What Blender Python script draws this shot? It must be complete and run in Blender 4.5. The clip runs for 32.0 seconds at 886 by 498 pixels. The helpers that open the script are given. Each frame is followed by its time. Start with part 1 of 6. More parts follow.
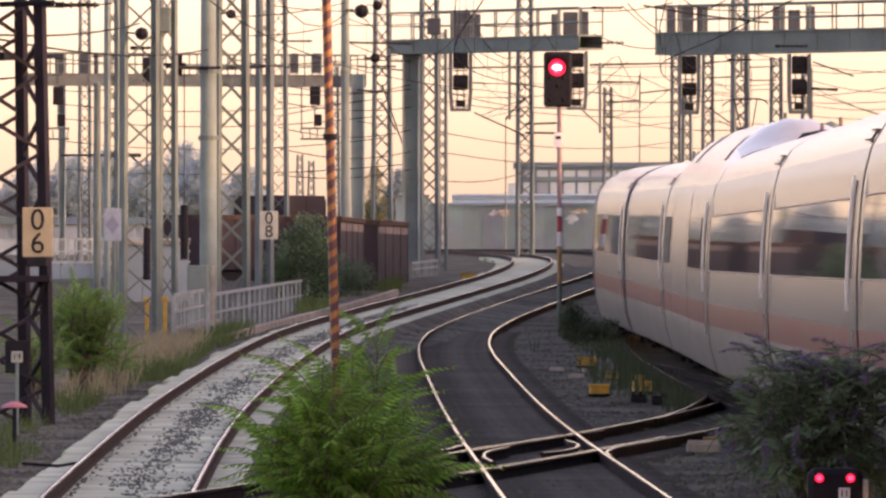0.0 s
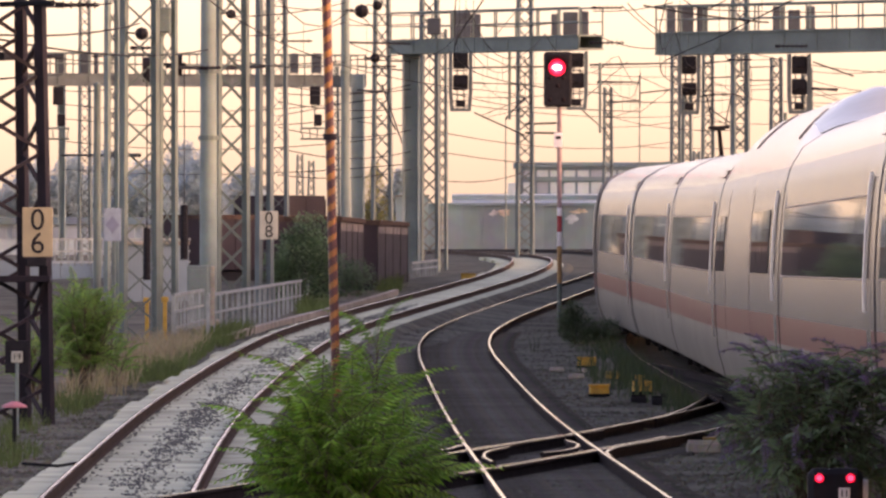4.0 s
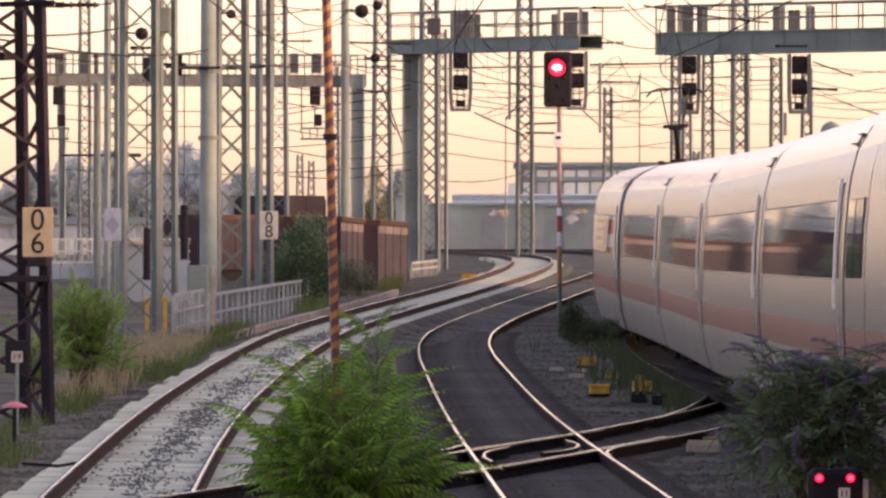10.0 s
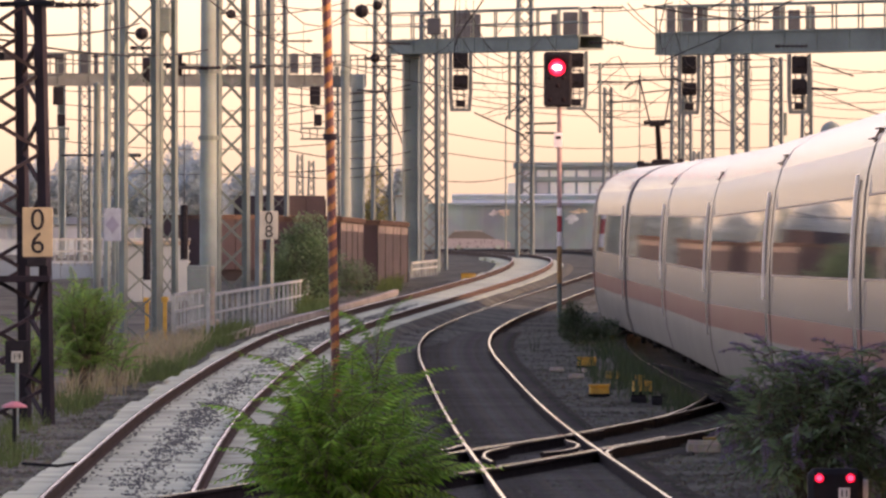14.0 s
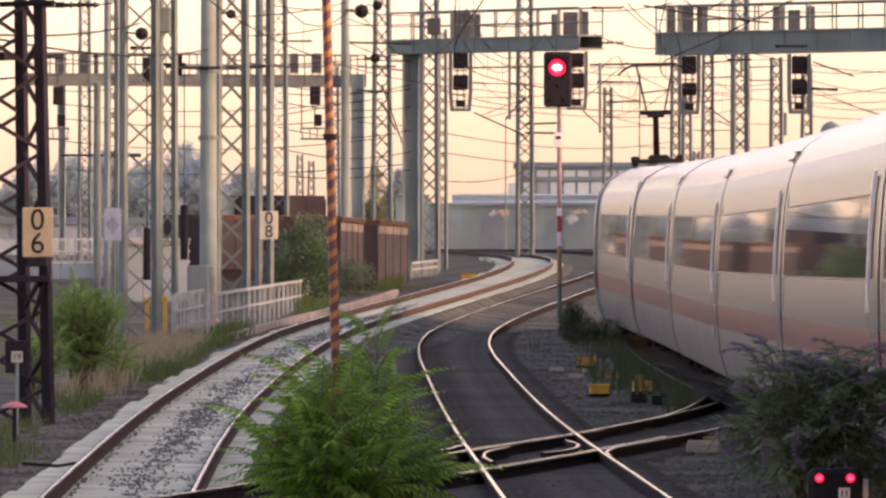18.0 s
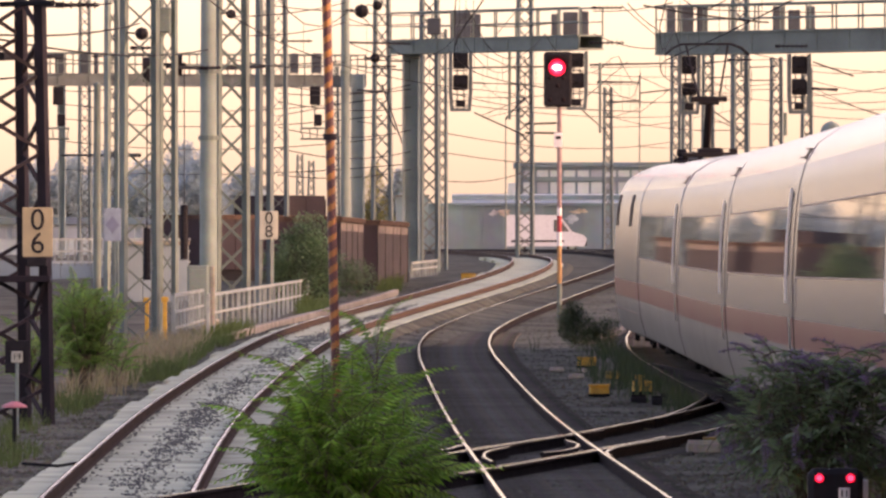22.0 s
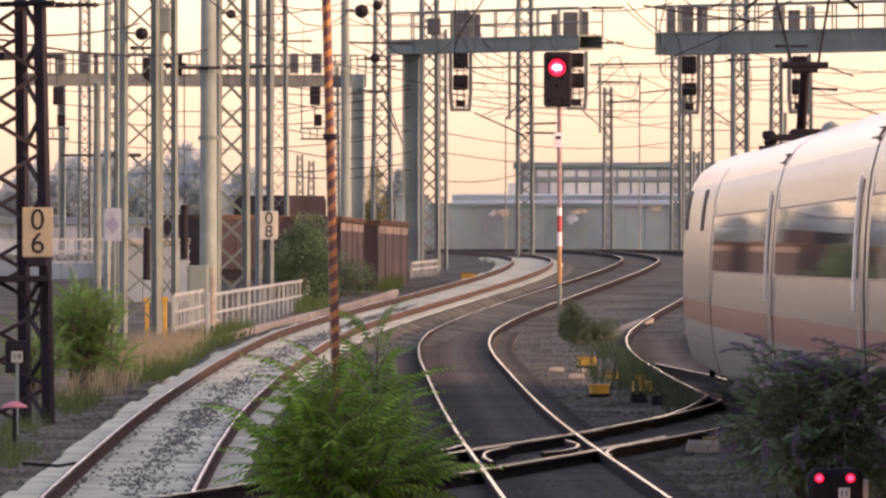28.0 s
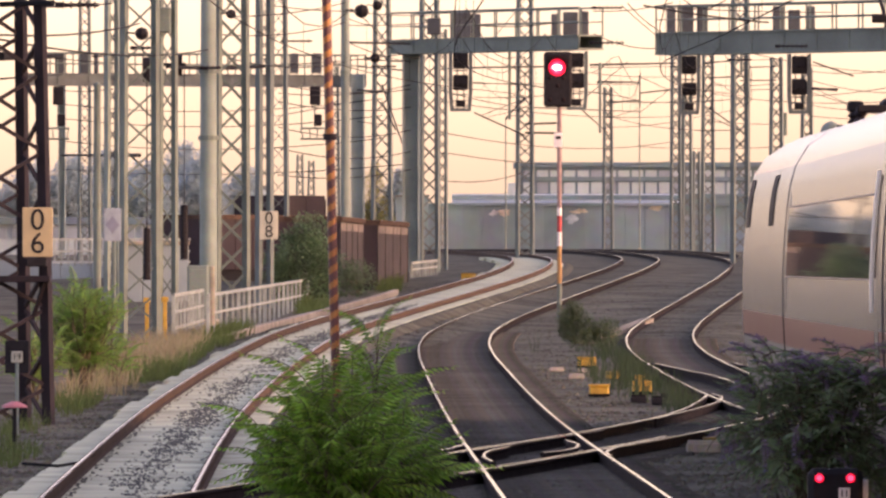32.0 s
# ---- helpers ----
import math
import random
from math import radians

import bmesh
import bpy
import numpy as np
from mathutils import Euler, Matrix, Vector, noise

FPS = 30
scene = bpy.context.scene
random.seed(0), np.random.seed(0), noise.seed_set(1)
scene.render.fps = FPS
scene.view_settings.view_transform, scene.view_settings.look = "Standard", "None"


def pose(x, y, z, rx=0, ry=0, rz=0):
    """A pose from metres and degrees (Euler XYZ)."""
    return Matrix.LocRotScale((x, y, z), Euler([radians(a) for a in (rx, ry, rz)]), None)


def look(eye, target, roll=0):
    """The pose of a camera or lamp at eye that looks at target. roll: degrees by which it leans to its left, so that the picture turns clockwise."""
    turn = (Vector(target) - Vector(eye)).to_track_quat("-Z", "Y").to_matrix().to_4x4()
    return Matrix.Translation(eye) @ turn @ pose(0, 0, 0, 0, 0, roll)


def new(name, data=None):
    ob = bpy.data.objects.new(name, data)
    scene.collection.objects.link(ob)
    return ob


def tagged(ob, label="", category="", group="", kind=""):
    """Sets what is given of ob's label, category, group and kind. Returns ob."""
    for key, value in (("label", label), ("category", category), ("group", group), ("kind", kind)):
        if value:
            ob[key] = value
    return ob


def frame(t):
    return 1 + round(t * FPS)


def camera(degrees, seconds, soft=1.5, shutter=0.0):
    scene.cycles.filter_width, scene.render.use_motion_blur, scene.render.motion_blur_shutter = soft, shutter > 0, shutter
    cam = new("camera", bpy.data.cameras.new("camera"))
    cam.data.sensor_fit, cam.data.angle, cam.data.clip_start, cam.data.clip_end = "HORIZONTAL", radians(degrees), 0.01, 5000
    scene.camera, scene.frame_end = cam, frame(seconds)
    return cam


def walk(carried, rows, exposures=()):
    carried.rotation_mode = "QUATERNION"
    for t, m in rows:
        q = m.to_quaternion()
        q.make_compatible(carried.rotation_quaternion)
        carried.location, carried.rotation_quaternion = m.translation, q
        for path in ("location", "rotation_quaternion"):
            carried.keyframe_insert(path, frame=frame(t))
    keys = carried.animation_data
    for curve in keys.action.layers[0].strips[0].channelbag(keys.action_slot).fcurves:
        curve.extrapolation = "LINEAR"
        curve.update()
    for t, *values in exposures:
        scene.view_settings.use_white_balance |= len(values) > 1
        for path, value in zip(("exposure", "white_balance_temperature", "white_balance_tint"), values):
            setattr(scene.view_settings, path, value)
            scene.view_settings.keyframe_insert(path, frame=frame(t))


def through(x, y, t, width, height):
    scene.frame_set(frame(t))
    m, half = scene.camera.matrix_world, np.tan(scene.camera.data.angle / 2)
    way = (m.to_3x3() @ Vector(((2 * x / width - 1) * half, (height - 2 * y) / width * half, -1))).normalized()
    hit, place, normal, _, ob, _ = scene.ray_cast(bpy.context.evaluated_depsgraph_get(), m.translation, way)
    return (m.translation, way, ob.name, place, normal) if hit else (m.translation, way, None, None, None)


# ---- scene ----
import math as mt

HALF_TURN = math.pi

# ---- camera: stands still on the platform end, long lens ----
cam = camera(5.160, 32.0, soft=2.6)
EYE = pose(0, 0, 2.05, 90.1284, 0, 0)
walk(cam, [(0, EYE), (32.0, EYE)], [(0, 1.72, 8300, 53), (32.0, 1.72, 8300, 53)])

# ---- world: clear sky shortly before sunset, sun low ahead ----
world = bpy.data.worlds.new("world")
scene.world = world
world.use_nodes = True
wn = world.node_tree.nodes
sky = wn.new("ShaderNodeTexSky")
sky.sky_type = "NISHITA"
sky.sun_disc = False
sky.sun_elevation = radians(12.0)
sky.sun_rotation = radians(113)
sky.dust_density = 1.4
sky.air_density = 0.76
sky.ozone_density = 0.8
wn["Background"].inputs[1].default_value = 0.15
world.node_tree.links.new(sky.outputs[0], wn["Background"].inputs[0])
sun = new("sun", bpy.data.lights.new("sun", "SUN"))
sun.data.energy = 0.03
sun.data.angle = radians(10)
sun.data.color = (1.0, 0.78, 0.55)
sun.matrix_world = look((52, -19, 12), (0, 0, 0))


# ---- materials ----
def mat(name, color, rough=0.7, metal=0.0, vary=0.25, scale=6.0, fine=60.0, bump=0.15, stain=None, coat=0.0, spec=0.5, rvary=0.12):
    m = bpy.data.materials.new(name)
    m.use_nodes = True
    nt = m.node_tree
    b = nt.nodes["Principled BSDF"]
    L = nt.links.new
    co = nt.nodes.new("ShaderNodeTexCoord")
    n1 = nt.nodes.new("ShaderNodeTexNoise")
    n1.inputs["Scale"].default_value = scale
    n1.inputs["Detail"].default_value = 5
    n2 = nt.nodes.new("ShaderNodeTexNoise")
    n2.inputs["Scale"].default_value = fine
    n2.inputs["Detail"].default_value = 3
    L(co.outputs["Object"], n1.inputs["Vector"])
    L(co.outputs["Object"], n2.inputs["Vector"])
    r1 = nt.nodes.new("ShaderNodeValToRGB")
    dark = stain if stain else tuple(c * (1 - vary) for c in color)
    lite = tuple(min(1, c * (1 + vary * 0.6)) for c in color)
    r1.color_ramp.elements[0].position, r1.color_ramp.elements[0].color = 0.33, (*dark, 1)
    r1.color_ramp.elements[1].position, r1.color_ramp.elements[1].color = 0.66, (*lite, 1)
    L(n1.outputs["Fac"], r1.inputs["Fac"])
    mx = nt.nodes.new("ShaderNodeMix")
    mx.data_type, mx.blend_type = "RGBA", "OVERLAY"
    mx.inputs["Factor"].default_value = min(1, vary)
    L(r1.outputs["Color"], mx.inputs["A"])
    L(n2.outputs["Color"], mx.inputs["B"])
    hs = nt.nodes.new("ShaderNodeHueSaturation")
    hs.inputs["Saturation"].default_value = 1.0
    oi = nt.nodes.new("ShaderNodeObjectInfo")
    mr = nt.nodes.new("ShaderNodeMapRange")
    mr.inputs["To Min"].default_value, mr.inputs["To Max"].default_value = 1 - vary * 0.35, 1 + vary * 0.35
    L(oi.outputs["Random"], mr.inputs["Value"])
    L(mr.outputs["Result"], hs.inputs["Value"])
    L(mx.outputs["Result"], hs.inputs["Color"])
    L(hs.outputs["Color"], b.inputs["Base Color"])
    rr = nt.nodes.new("ShaderNodeMapRange")
    rr.inputs["To Min"].default_value, rr.inputs["To Max"].default_value = max(0.01, rough - rvary), min(1, rough + rvary)
    L(n1.outputs["Fac"], rr.inputs["Value"])
    L(rr.outputs["Result"], b.inputs["Roughness"])
    b.inputs["Metallic"].default_value = metal
    b.inputs["Specular IOR Level"].default_value = spec
    b.inputs["Coat Weight"].default_value = coat
    b.inputs["Coat Roughness"].default_value = 0.12
    if bump:
        bp = nt.nodes.new("ShaderNodeBump")
        bp.inputs["Strength"].default_value = bump
        bp.inputs["Distance"].default_value = 0.02
        L(n2.outputs["Fac"], bp.inputs["Height"])
        L(bp.outputs["Normal"], b.inputs["Normal"])
    return m


def leafy(name, color, through=0.35, vary=0.4):
    """Leaf surface that lets some light through."""
    m = mat(name, color, 0.55, vary=vary, scale=1.3, fine=9, bump=0.0, spec=0.3)
    nt = m.node_tree
    b = nt.nodes["Principled BSDF"]
    tr = nt.nodes.new("ShaderNodeBsdfTranslucent")
    mx = nt.nodes.new("ShaderNodeMixShader")
    mx.inputs[0].default_value = through
    nt.links.new(b.inputs["Base Color"].links[0].from_socket, tr.inputs["Color"])
    nt.links.new(b.outputs[0], mx.inputs[1])
    nt.links.new(tr.outputs[0], mx.inputs[2])
    nt.links.new(mx.outputs[0], nt.nodes["Material Output"].inputs["Surface"])
    return m


def glow(name, color, strength):
    m = bpy.data.materials.new(name)
    m.use_nodes = True
    b = m.node_tree.nodes["Principled BSDF"]
    b.inputs["Base Color"].default_value = (*color, 1)
    b.inputs["Emission Color"].default_value = (*color, 1)
    b.inputs["Emission Strength"].default_value = strength
    return m


M_BALLAST = mat("ballast", (0.112, 0.114, 0.084), 0.9, vary=0.5, scale=0.5, fine=14, bump=1.0, spec=0.05)
# gold in the rail head colours carries the evening sky's glint
M_RAILHEAD = mat("polished_rail_sky_gold", (1.0, 0.72, 0.38), 0.13, 1.0, vary=0.06, bump=0.02, rvary=0.03)
M_RAILDULL = mat("dull_rail_head_sky_gold", (0.80, 0.55, 0.33), 0.25, 1.0, vary=0.2, bump=0.05, rvary=0.06)
M_KERB = mat("stained_concrete", (0.33, 0.30, 0.235), 0.9, vary=0.35, scale=1.5, fine=20, bump=0.4, spec=0.1)
M_RUST = mat("rust", (0.078, 0.054, 0.041), 0.95, vary=0.4, scale=3, fine=40, bump=0.4, spec=0.08)
# near-black copy of the rust colour for rails off the slab track
M_WEB_DARK = mat("dark_rail_web", (0.03, 0.025, 0.024), 0.95, vary=0.4, scale=3, fine=40, bump=0.4, spec=0.05)
M_CONCRETE = mat("track_slab_concrete", (0.50, 0.545, 0.375), 0.9, vary=0.3, scale=0.8, fine=18, bump=0.4, spec=0.1)
M_SLEEPER = mat("tarred_sleeper", (0.105, 0.103, 0.082), 0.9, vary=0.5, scale=2, fine=25, bump=0.5, spec=0.03)
M_GALV = mat("weathered_green_grey_steel", (0.105, 0.15, 0.128), 0.6, 0.0, vary=0.3, scale=1.2, fine=25)
# lighter copy of the mast steel, standing in for distance haze
M_GALV_FAR = mat("haze_lightened_steel", (0.13, 0.18, 0.152), 0.6, 0.0, vary=0.25, scale=0.8, fine=15)
M_CASE = mat("slate_grey_case", (0.05, 0.062, 0.068), 0.6, vary=0.3, scale=2.0, fine=20)
M_COLUMN = mat("pale_column_steel", (0.21, 0.285, 0.27), 0.6, 0.0, vary=0.25, scale=0.8, fine=15)
# near-white edge colour: the bright highlight beside the doors is painted in
M_TRIM = mat("pale_highlight_edge", (0.88, 0.82, 0.70), 0.4, vary=0.1, bump=0.0, spec=0.3)
M_GALV2 = mat("galvanised_steel", (0.16, 0.22, 0.19), 0.6, 0.0, vary=0.25, scale=1.0, fine=20)
M_LATTICE = mat("grey_zinc_lattice", (0.10, 0.145, 0.138), 0.65, 0.0, vary=0.25, scale=0.8, fine=15)
M_MAROON = mat("dark_red_lead_steel", (0.017, 0.013, 0.017), 0.7, vary=0.35, scale=2, fine=30, spec=0.2)
M_DARK = mat("black_painted_metal", (0.016, 0.015, 0.017), 0.7, vary=0.3, spec=0.15)
# near-black, with the shade beneath the cars put into the colour
M_UNDER = mat("near_black_metal", (0.013, 0.012, 0.012), 0.95, vary=0.3, spec=0.02)
# one white train paint split in two tones: greyed sides, sky-warmed roof
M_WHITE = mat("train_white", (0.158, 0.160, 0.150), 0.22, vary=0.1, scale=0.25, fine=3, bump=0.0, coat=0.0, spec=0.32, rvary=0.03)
# warm evening sky reflection put into the roof's base colour
M_ROOF = mat("sky_tinted_train_roof", (0.35, 0.243, 0.125), 0.16, vary=0.15, scale=0.4, fine=3, bump=0.0, spec=0.6, rvary=0.03)
M_RED = mat("train_red_stripe", (0.175, 0.042, 0.044), 0.3, vary=0.12, scale=0.3, fine=4, bump=0.0, spec=0.14, rvary=0.03)
M_SKIRT = mat("train_skirt_grey", (0.168, 0.172, 0.15), 0.4, vary=0.15, scale=0.5, fine=5, bump=0.0, spec=0.2)
M_GLASS = mat("tinted_window_glass", (0.098, 0.105, 0.098), 0.02, vary=0.1, scale=0.2, bump=0.0, spec=0.24, rvary=0.004)
M_DOORGLASS = mat("dark_door_glass", (0.02, 0.014, 0.014), 0.6, vary=0.1, bump=0.0, spec=0.05)
M_RUBBER = mat("black_rubber", (0.012, 0.012, 0.012), 0.8, vary=0.2, spec=0.08)
M_WIRE = mat("weathered_copper_wire", (0.02, 0.021, 0.023), 0.9, vary=0.2, spec=0.05)
M_YELLOW = mat("yellow_paint", (0.44, 0.26, 0.03), 0.55, vary=0.3, scale=5)
M_GANTRY = mat("dark_grey_green_steel", (0.085, 0.112, 0.108), 0.6, vary=0.3, scale=1.5, fine=20)
M_SIGNW2 = mat("enamel_sign_white", (0.42, 0.43, 0.33), 0.4, vary=0.12, scale=4)
M_SIGNW = mat("enamel_sign_cream", (0.37, 0.30, 0.165), 0.4, vary=0.12, scale=4)


# ---- mesh builder ----
class Mesh:
    def __init__(self):
        self.v, self.f, self.m = [], [], []

    def add(self, vs, fs, mi=0):
        o = len(self.v)
        self.v += [tuple(p) for p in vs]
        self.f += [tuple(i + o for i in q) for q in fs]
        self.m += [mi] * len(fs)
        return self

    def box(self, c, s, mi=0, rz=0.0, bev=0.0):
        """Box centred at c with size s; bev chamfers its upright and top edges."""
        hx, hy, hz = s[0] / 2, s[1] / 2, s[2] / 2
        ca, sa = math.cos(rz), math.sin(rz)
        if bev:
            e = min(bev, hx * 0.9, hy * 0.9, hz * 0.9)
            pts = []
            for z, k in ((-hz, e), (-hz + e, 0), (hz - e, 0), (hz, e)):
                ax, ay = hx - k, hy - k
                pts += [(-ax + e * (k == 0), -ay, z), (ax - e * (k == 0), -ay, z), (ax, -ay + e * (k == 0), z), (ax, ay - e * (k == 0), z),
                        (ax - e * (k == 0), ay, z), (-ax + e * (k == 0), ay, z), (-ax, ay - e * (k == 0), z), (-ax, -ay + e * (k == 0), z)]
            fs = [tuple(range(7, -1, -1)), tuple(range(24, 32))]
            for r in range(3):
                for i in range(8):
                    j = (i + 1) % 8
                    fs.append((r * 8 + i, r * 8 + j, r * 8 + 8 + j, r * 8 + 8 + i))
        else:
            pts = [(x, y, z) for z in (-hz, hz) for x, y in ((-hx, -hy), (hx, -hy), (hx, hy), (-hx, hy))]
            fs = [(3, 2, 1, 0), (4, 5, 6, 7), (0, 1, 5, 4), (1, 2, 6, 5), (2, 3, 7, 6), (3, 0, 4, 7)]
        return self.add([(c[0] + x * ca - y * sa, c[1] + x * sa + y * ca, c[2] + z) for x, y, z in pts], fs, mi)

    def tube(self, p0, p1, r0, r1=None, n=8, mi=0):
        p0, p1 = Vector(p0), Vector(p1)
        r1 = r0 if r1 is None else r1
        q = (p1 - p0).to_track_quat("Z", "Y")
        ring = [q @ Vector((math.cos(2 * HALF_TURN * (i + 0.5) / n), math.sin(2 * HALF_TURN * (i + 0.5) / n), 0)) for i in range(n)]
        vs = [p0 + w * r0 for w in ring] + [p1 + w * r1 for w in ring]
        fs = [(i, (i + 1) % n, n + (i + 1) % n, n + i) for i in range(n)] + [tuple(range(n - 1, -1, -1)), tuple(range(n, 2 * n))]
        return self.add(vs, fs, mi)

    def beam(self, p0, p1, w, mi=0):
        return self.tube(p0, p1, w * 0.7071, n=4, mi=mi)

    def chain(self, pts, r, n=5, mi=0):
        """One bent tube through the points."""
        pts = [Vector(p) for p in pts]
        rings = []
        for k, p in enumerate(pts):
            d = (pts[min(k + 1, len(pts) - 1)] - pts[max(k - 1, 0)]).normalized()
            q = d.to_track_quat("Z", "Y")
            rings.append([p + q @ Vector((r * math.cos(2 * HALF_TURN * i / n), r * math.sin(2 * HALF_TURN * i / n), 0)) for i in range(n)])
        o = len(self.m)
        self.loft(rings)
        self.m[o:] = [mi] * (len(self.m) - o)
        return self

    def turn(self, c, prof, n=12, mi=0, axis="z"):
        """A turned body about an axis through c: prof is (radius, height) from end to end."""
        vs = []
        for r, h in prof:
            for i in range(n):
                a = 2 * HALF_TURN * i / n
                p = (r * math.cos(a), r * math.sin(a), h)
                p = p if axis == "z" else (p[0], p[2], p[1]) if axis == "y" else (p[2], p[0], p[1])
                vs.append((c[0] + p[0], c[1] + p[1], c[2] + p[2]))
        fs = []
        for k in range(len(prof) - 1):
            for i in range(n):
                j = (i + 1) % n
                fs.append((k * n + i, k * n + j, k * n + n + j, k * n + n + i))
        fs += [tuple(range(n - 1, -1, -1)), tuple((len(prof) - 1) * n + i for i in range(n))]
        return self.add(vs, fs, mi)

    def loft(self, rings, mi=None, closed=True, caps=True, cap_mi=0):
        n = len(rings[0])
        vs = [p for r in rings for p in r]
        fs, ms = [], []
        for k in range(len(rings) - 1):
            for i in range(n if closed else n - 1):
                j = (i + 1) % n
                fs.append((k * n + i, k * n + j, k * n + n + j, k * n + n + i))
                ms.append(mi[i] if mi else 0)
        if caps:
            fs += [tuple(range(n - 1, -1, -1)), tuple((len(rings) - 1) * n + i for i in range(n))]
            ms += [cap_mi, cap_mi]
        o = len(self.v)
        self.v += [tuple(p) for p in vs]
        self.f += [tuple(i + o for i in q) for q in fs]
        self.m += ms
        return self

    def data(self, name, mats, smooth=False):
        me = bpy.data.meshes.new(name)
        me.from_pydata(self.v, [], self.f)
        for m in mats if isinstance(mats, (list, tuple)) else [mats]:
            me.materials.append(m)
        if any(self.m):
            me.polygons.foreach_set("material_index", self.m)
        if smooth:
            me.polygons.foreach_set("use_smooth", [True] * len(self.f))
            me.set_sharp_from_angle(angle=radians(35))
        me.update()
        return me


def part(name, mesh, material, parent, label="", smooth=False, kind=""):
    """One mesh object under a thing or a part."""
    ob = new(name, mesh.data(name, material, smooth) if isinstance(mesh, Mesh) else mesh)
    ob.parent = parent
    return tagged(ob, label, kind=kind)


def thing(name, label, category, at=(0, 0, 0), rz=0.0, group="", kind=""):
    ob = new(name)
    ob.empty_display_size = 0.2
    ob.matrix_basis = pose(*at, 0, 0, rz)
    return tagged(ob, label, category, group, kind)


def solid(name, mesh, material, label, category, at=(0, 0, 0), rz=0.0, group="", kind="", smooth=False):
    """A thing that is one mesh."""
    ob = new(name, mesh.data(name, material, smooth))
    ob.matrix_basis = pose(*at, 0, 0, rz)
    return tagged(ob, label, category, group, kind)


# ---- the line of the tracks: distance ahead, height and sideways offset ----
YK = [-400, 0, 78.6, 95.4, 112.3, 129.1, 145.9, 162.8, 179.6, 196.5, 213.3, 230.1, 247, 269.4, 291.9, 314.3, 336.8, 359.2, 381.7, 404.1, 437.8, 471.5, 516.4, 583.7, 5000]
ZK = [0, 0, 0, 0, -0.016, -0.014, 0.03, 0.128, 0.264, 0.377, 0.5, 0.62, 0.747, 0.964, 1.23, 1.538, 1.85, 2.129, 2.383, 2.556, 2.795, 3.012, 3.2, 3.3, 3.3]
XA = [1, -1.7, -2.958, -3.24, -3.467, -3.639, -3.727, -3.704, -3.574, -3.341, -2.975, -2.463, -1.818, -0.799, 0.316, 1.417, 2.38, 3.088, 3.464, 3.467, 2.763, 1.226, -2.117, -9.911, -1600]
XB = [6, 2.2, 1.403, 1.234, 1.068, 0.903, 0.741, 0.576, 0.409, 0.273, 0.252, 0.432, 0.845, 1.726, 2.884, 4.174, 5.457, 6.617, 7.537, 8.113, 8.172, 7.226, 4.388, -3.25, -1600]
XC = [30, 11, 7.567, 6.792, 6.134, 5.591, 5.165, 4.854, 4.657, 4.592, 4.733, 5.115, 5.702, 6.693, 7.826, 9.014, 10.171, 11.187, 11.942, 12.358, 12.264, 11.225, 8.308, 0.651, -1600]
XT = [5.7, 5.7, 5.68, 5.66, 5.64, 5.62, 5.58, 5.54, 5.47, 5.36, 5.16, 5.1, 5.5, 6.25, 7.2, 8.35, 9.75, 11.187, 11.942, 12.358, 12.264, 11.225, 8.308, 0.651, -1600]


def curve(ks, vs):
    """A smooth curve through the values vs at ks."""
    ks, vs = np.array(ks, float), np.array(vs, float)
    tg = np.gradient(vs, ks)

    def at(y):
        i = int(np.clip(np.searchsorted(ks, y) - 1, 0, len(ks) - 2))
        h = ks[i + 1] - ks[i]
        t = (y - ks[i]) / h
        return float((2 * t ** 3 - 3 * t ** 2 + 1) * vs[i] + (t ** 3 - 2 * t ** 2 + t) * h * tg[i] + (3 * t ** 2 - 2 * t ** 3) * vs[i + 1] + (t ** 3 - t ** 2) * h * tg[i + 1])
    return at


rail_z, line_a, line_b, line_c, line_t = curve(YK, ZK), curve(YK, XA), curve(YK, XB), curve(YK, XC), curve(YK, XT)



# ---- ground: one sheet to the horizon ----
LOW_A = curve([-400, 70, 78.6, 112, 129, 146, 180, 213, 292, 337, 382, 438, 5000], [-0.27, -0.27, -0.27, -0.177, -0.114, -0.051, 0.026, 0.19, 0.278, 0.18, 0.113, 0.038, 0])

def ground_z(x, y):
    """Lower to the left of the slab track, where the yard falls away."""
    base = rail_z(y) - 0.16
    if not 0 < y < 600:
        return base
    off, low = x - line_a(y), LOW_A(y)
    k = min(1, max(0, (2.4 - off) / 1.2))
    near = min(1, max(0, (2.9 - abs(off)) / 1.2))
    base += k * (min(0.1, low) - 0.18)
    return base + near * (rail_z(y) + low - 0.28 - base)


def rough(x, y):
    """Unevenness of the ballast, levelled along the tracks."""
    free = min(abs(x - ln(y)) for ln in (line_a, line_b, line_c, line_t))
    return (noise.noise((x * 0.9, y * 0.5, 0)) * 0.05 + noise.noise((x * 0.2, y * 0.1, 4)) * 0.06) * min(1, max(0.1, free - 1.2))


def build_ground():
    xs = [-3000, -800, -250, -100, -50, -35] + list(np.arange(-28, 40.1, 0.5)) + [48, 60, 100, 250, 800, 3000]
    ys = [-300, -100, 0, 40, 60] + list(np.arange(70, 300, 1.5)) + list(np.arange(300, 590, 5)) + [620, 700, 900, 1400, 2500, 4800]
    g = Mesh()
    for y in ys:
        for x in xs:
            k = rough(x, y)
            g.v.append((x, y, ground_z(x, y) + (k if abs(x) < 41 and 60 < y < 600 else 0)))
    n = len(xs)
    for j in range(len(ys) - 1):
        for i in range(n - 1):
            g.f.append((j * n + i, j * n + i + 1, j * n + n + i + 1, j * n + n + i))
            g.m.append(0)
    return solid("ground", g, M_BALLAST, "dark gravel and cinder ground of a railway yard", "ground", kind="structure", smooth=True)


build_ground()


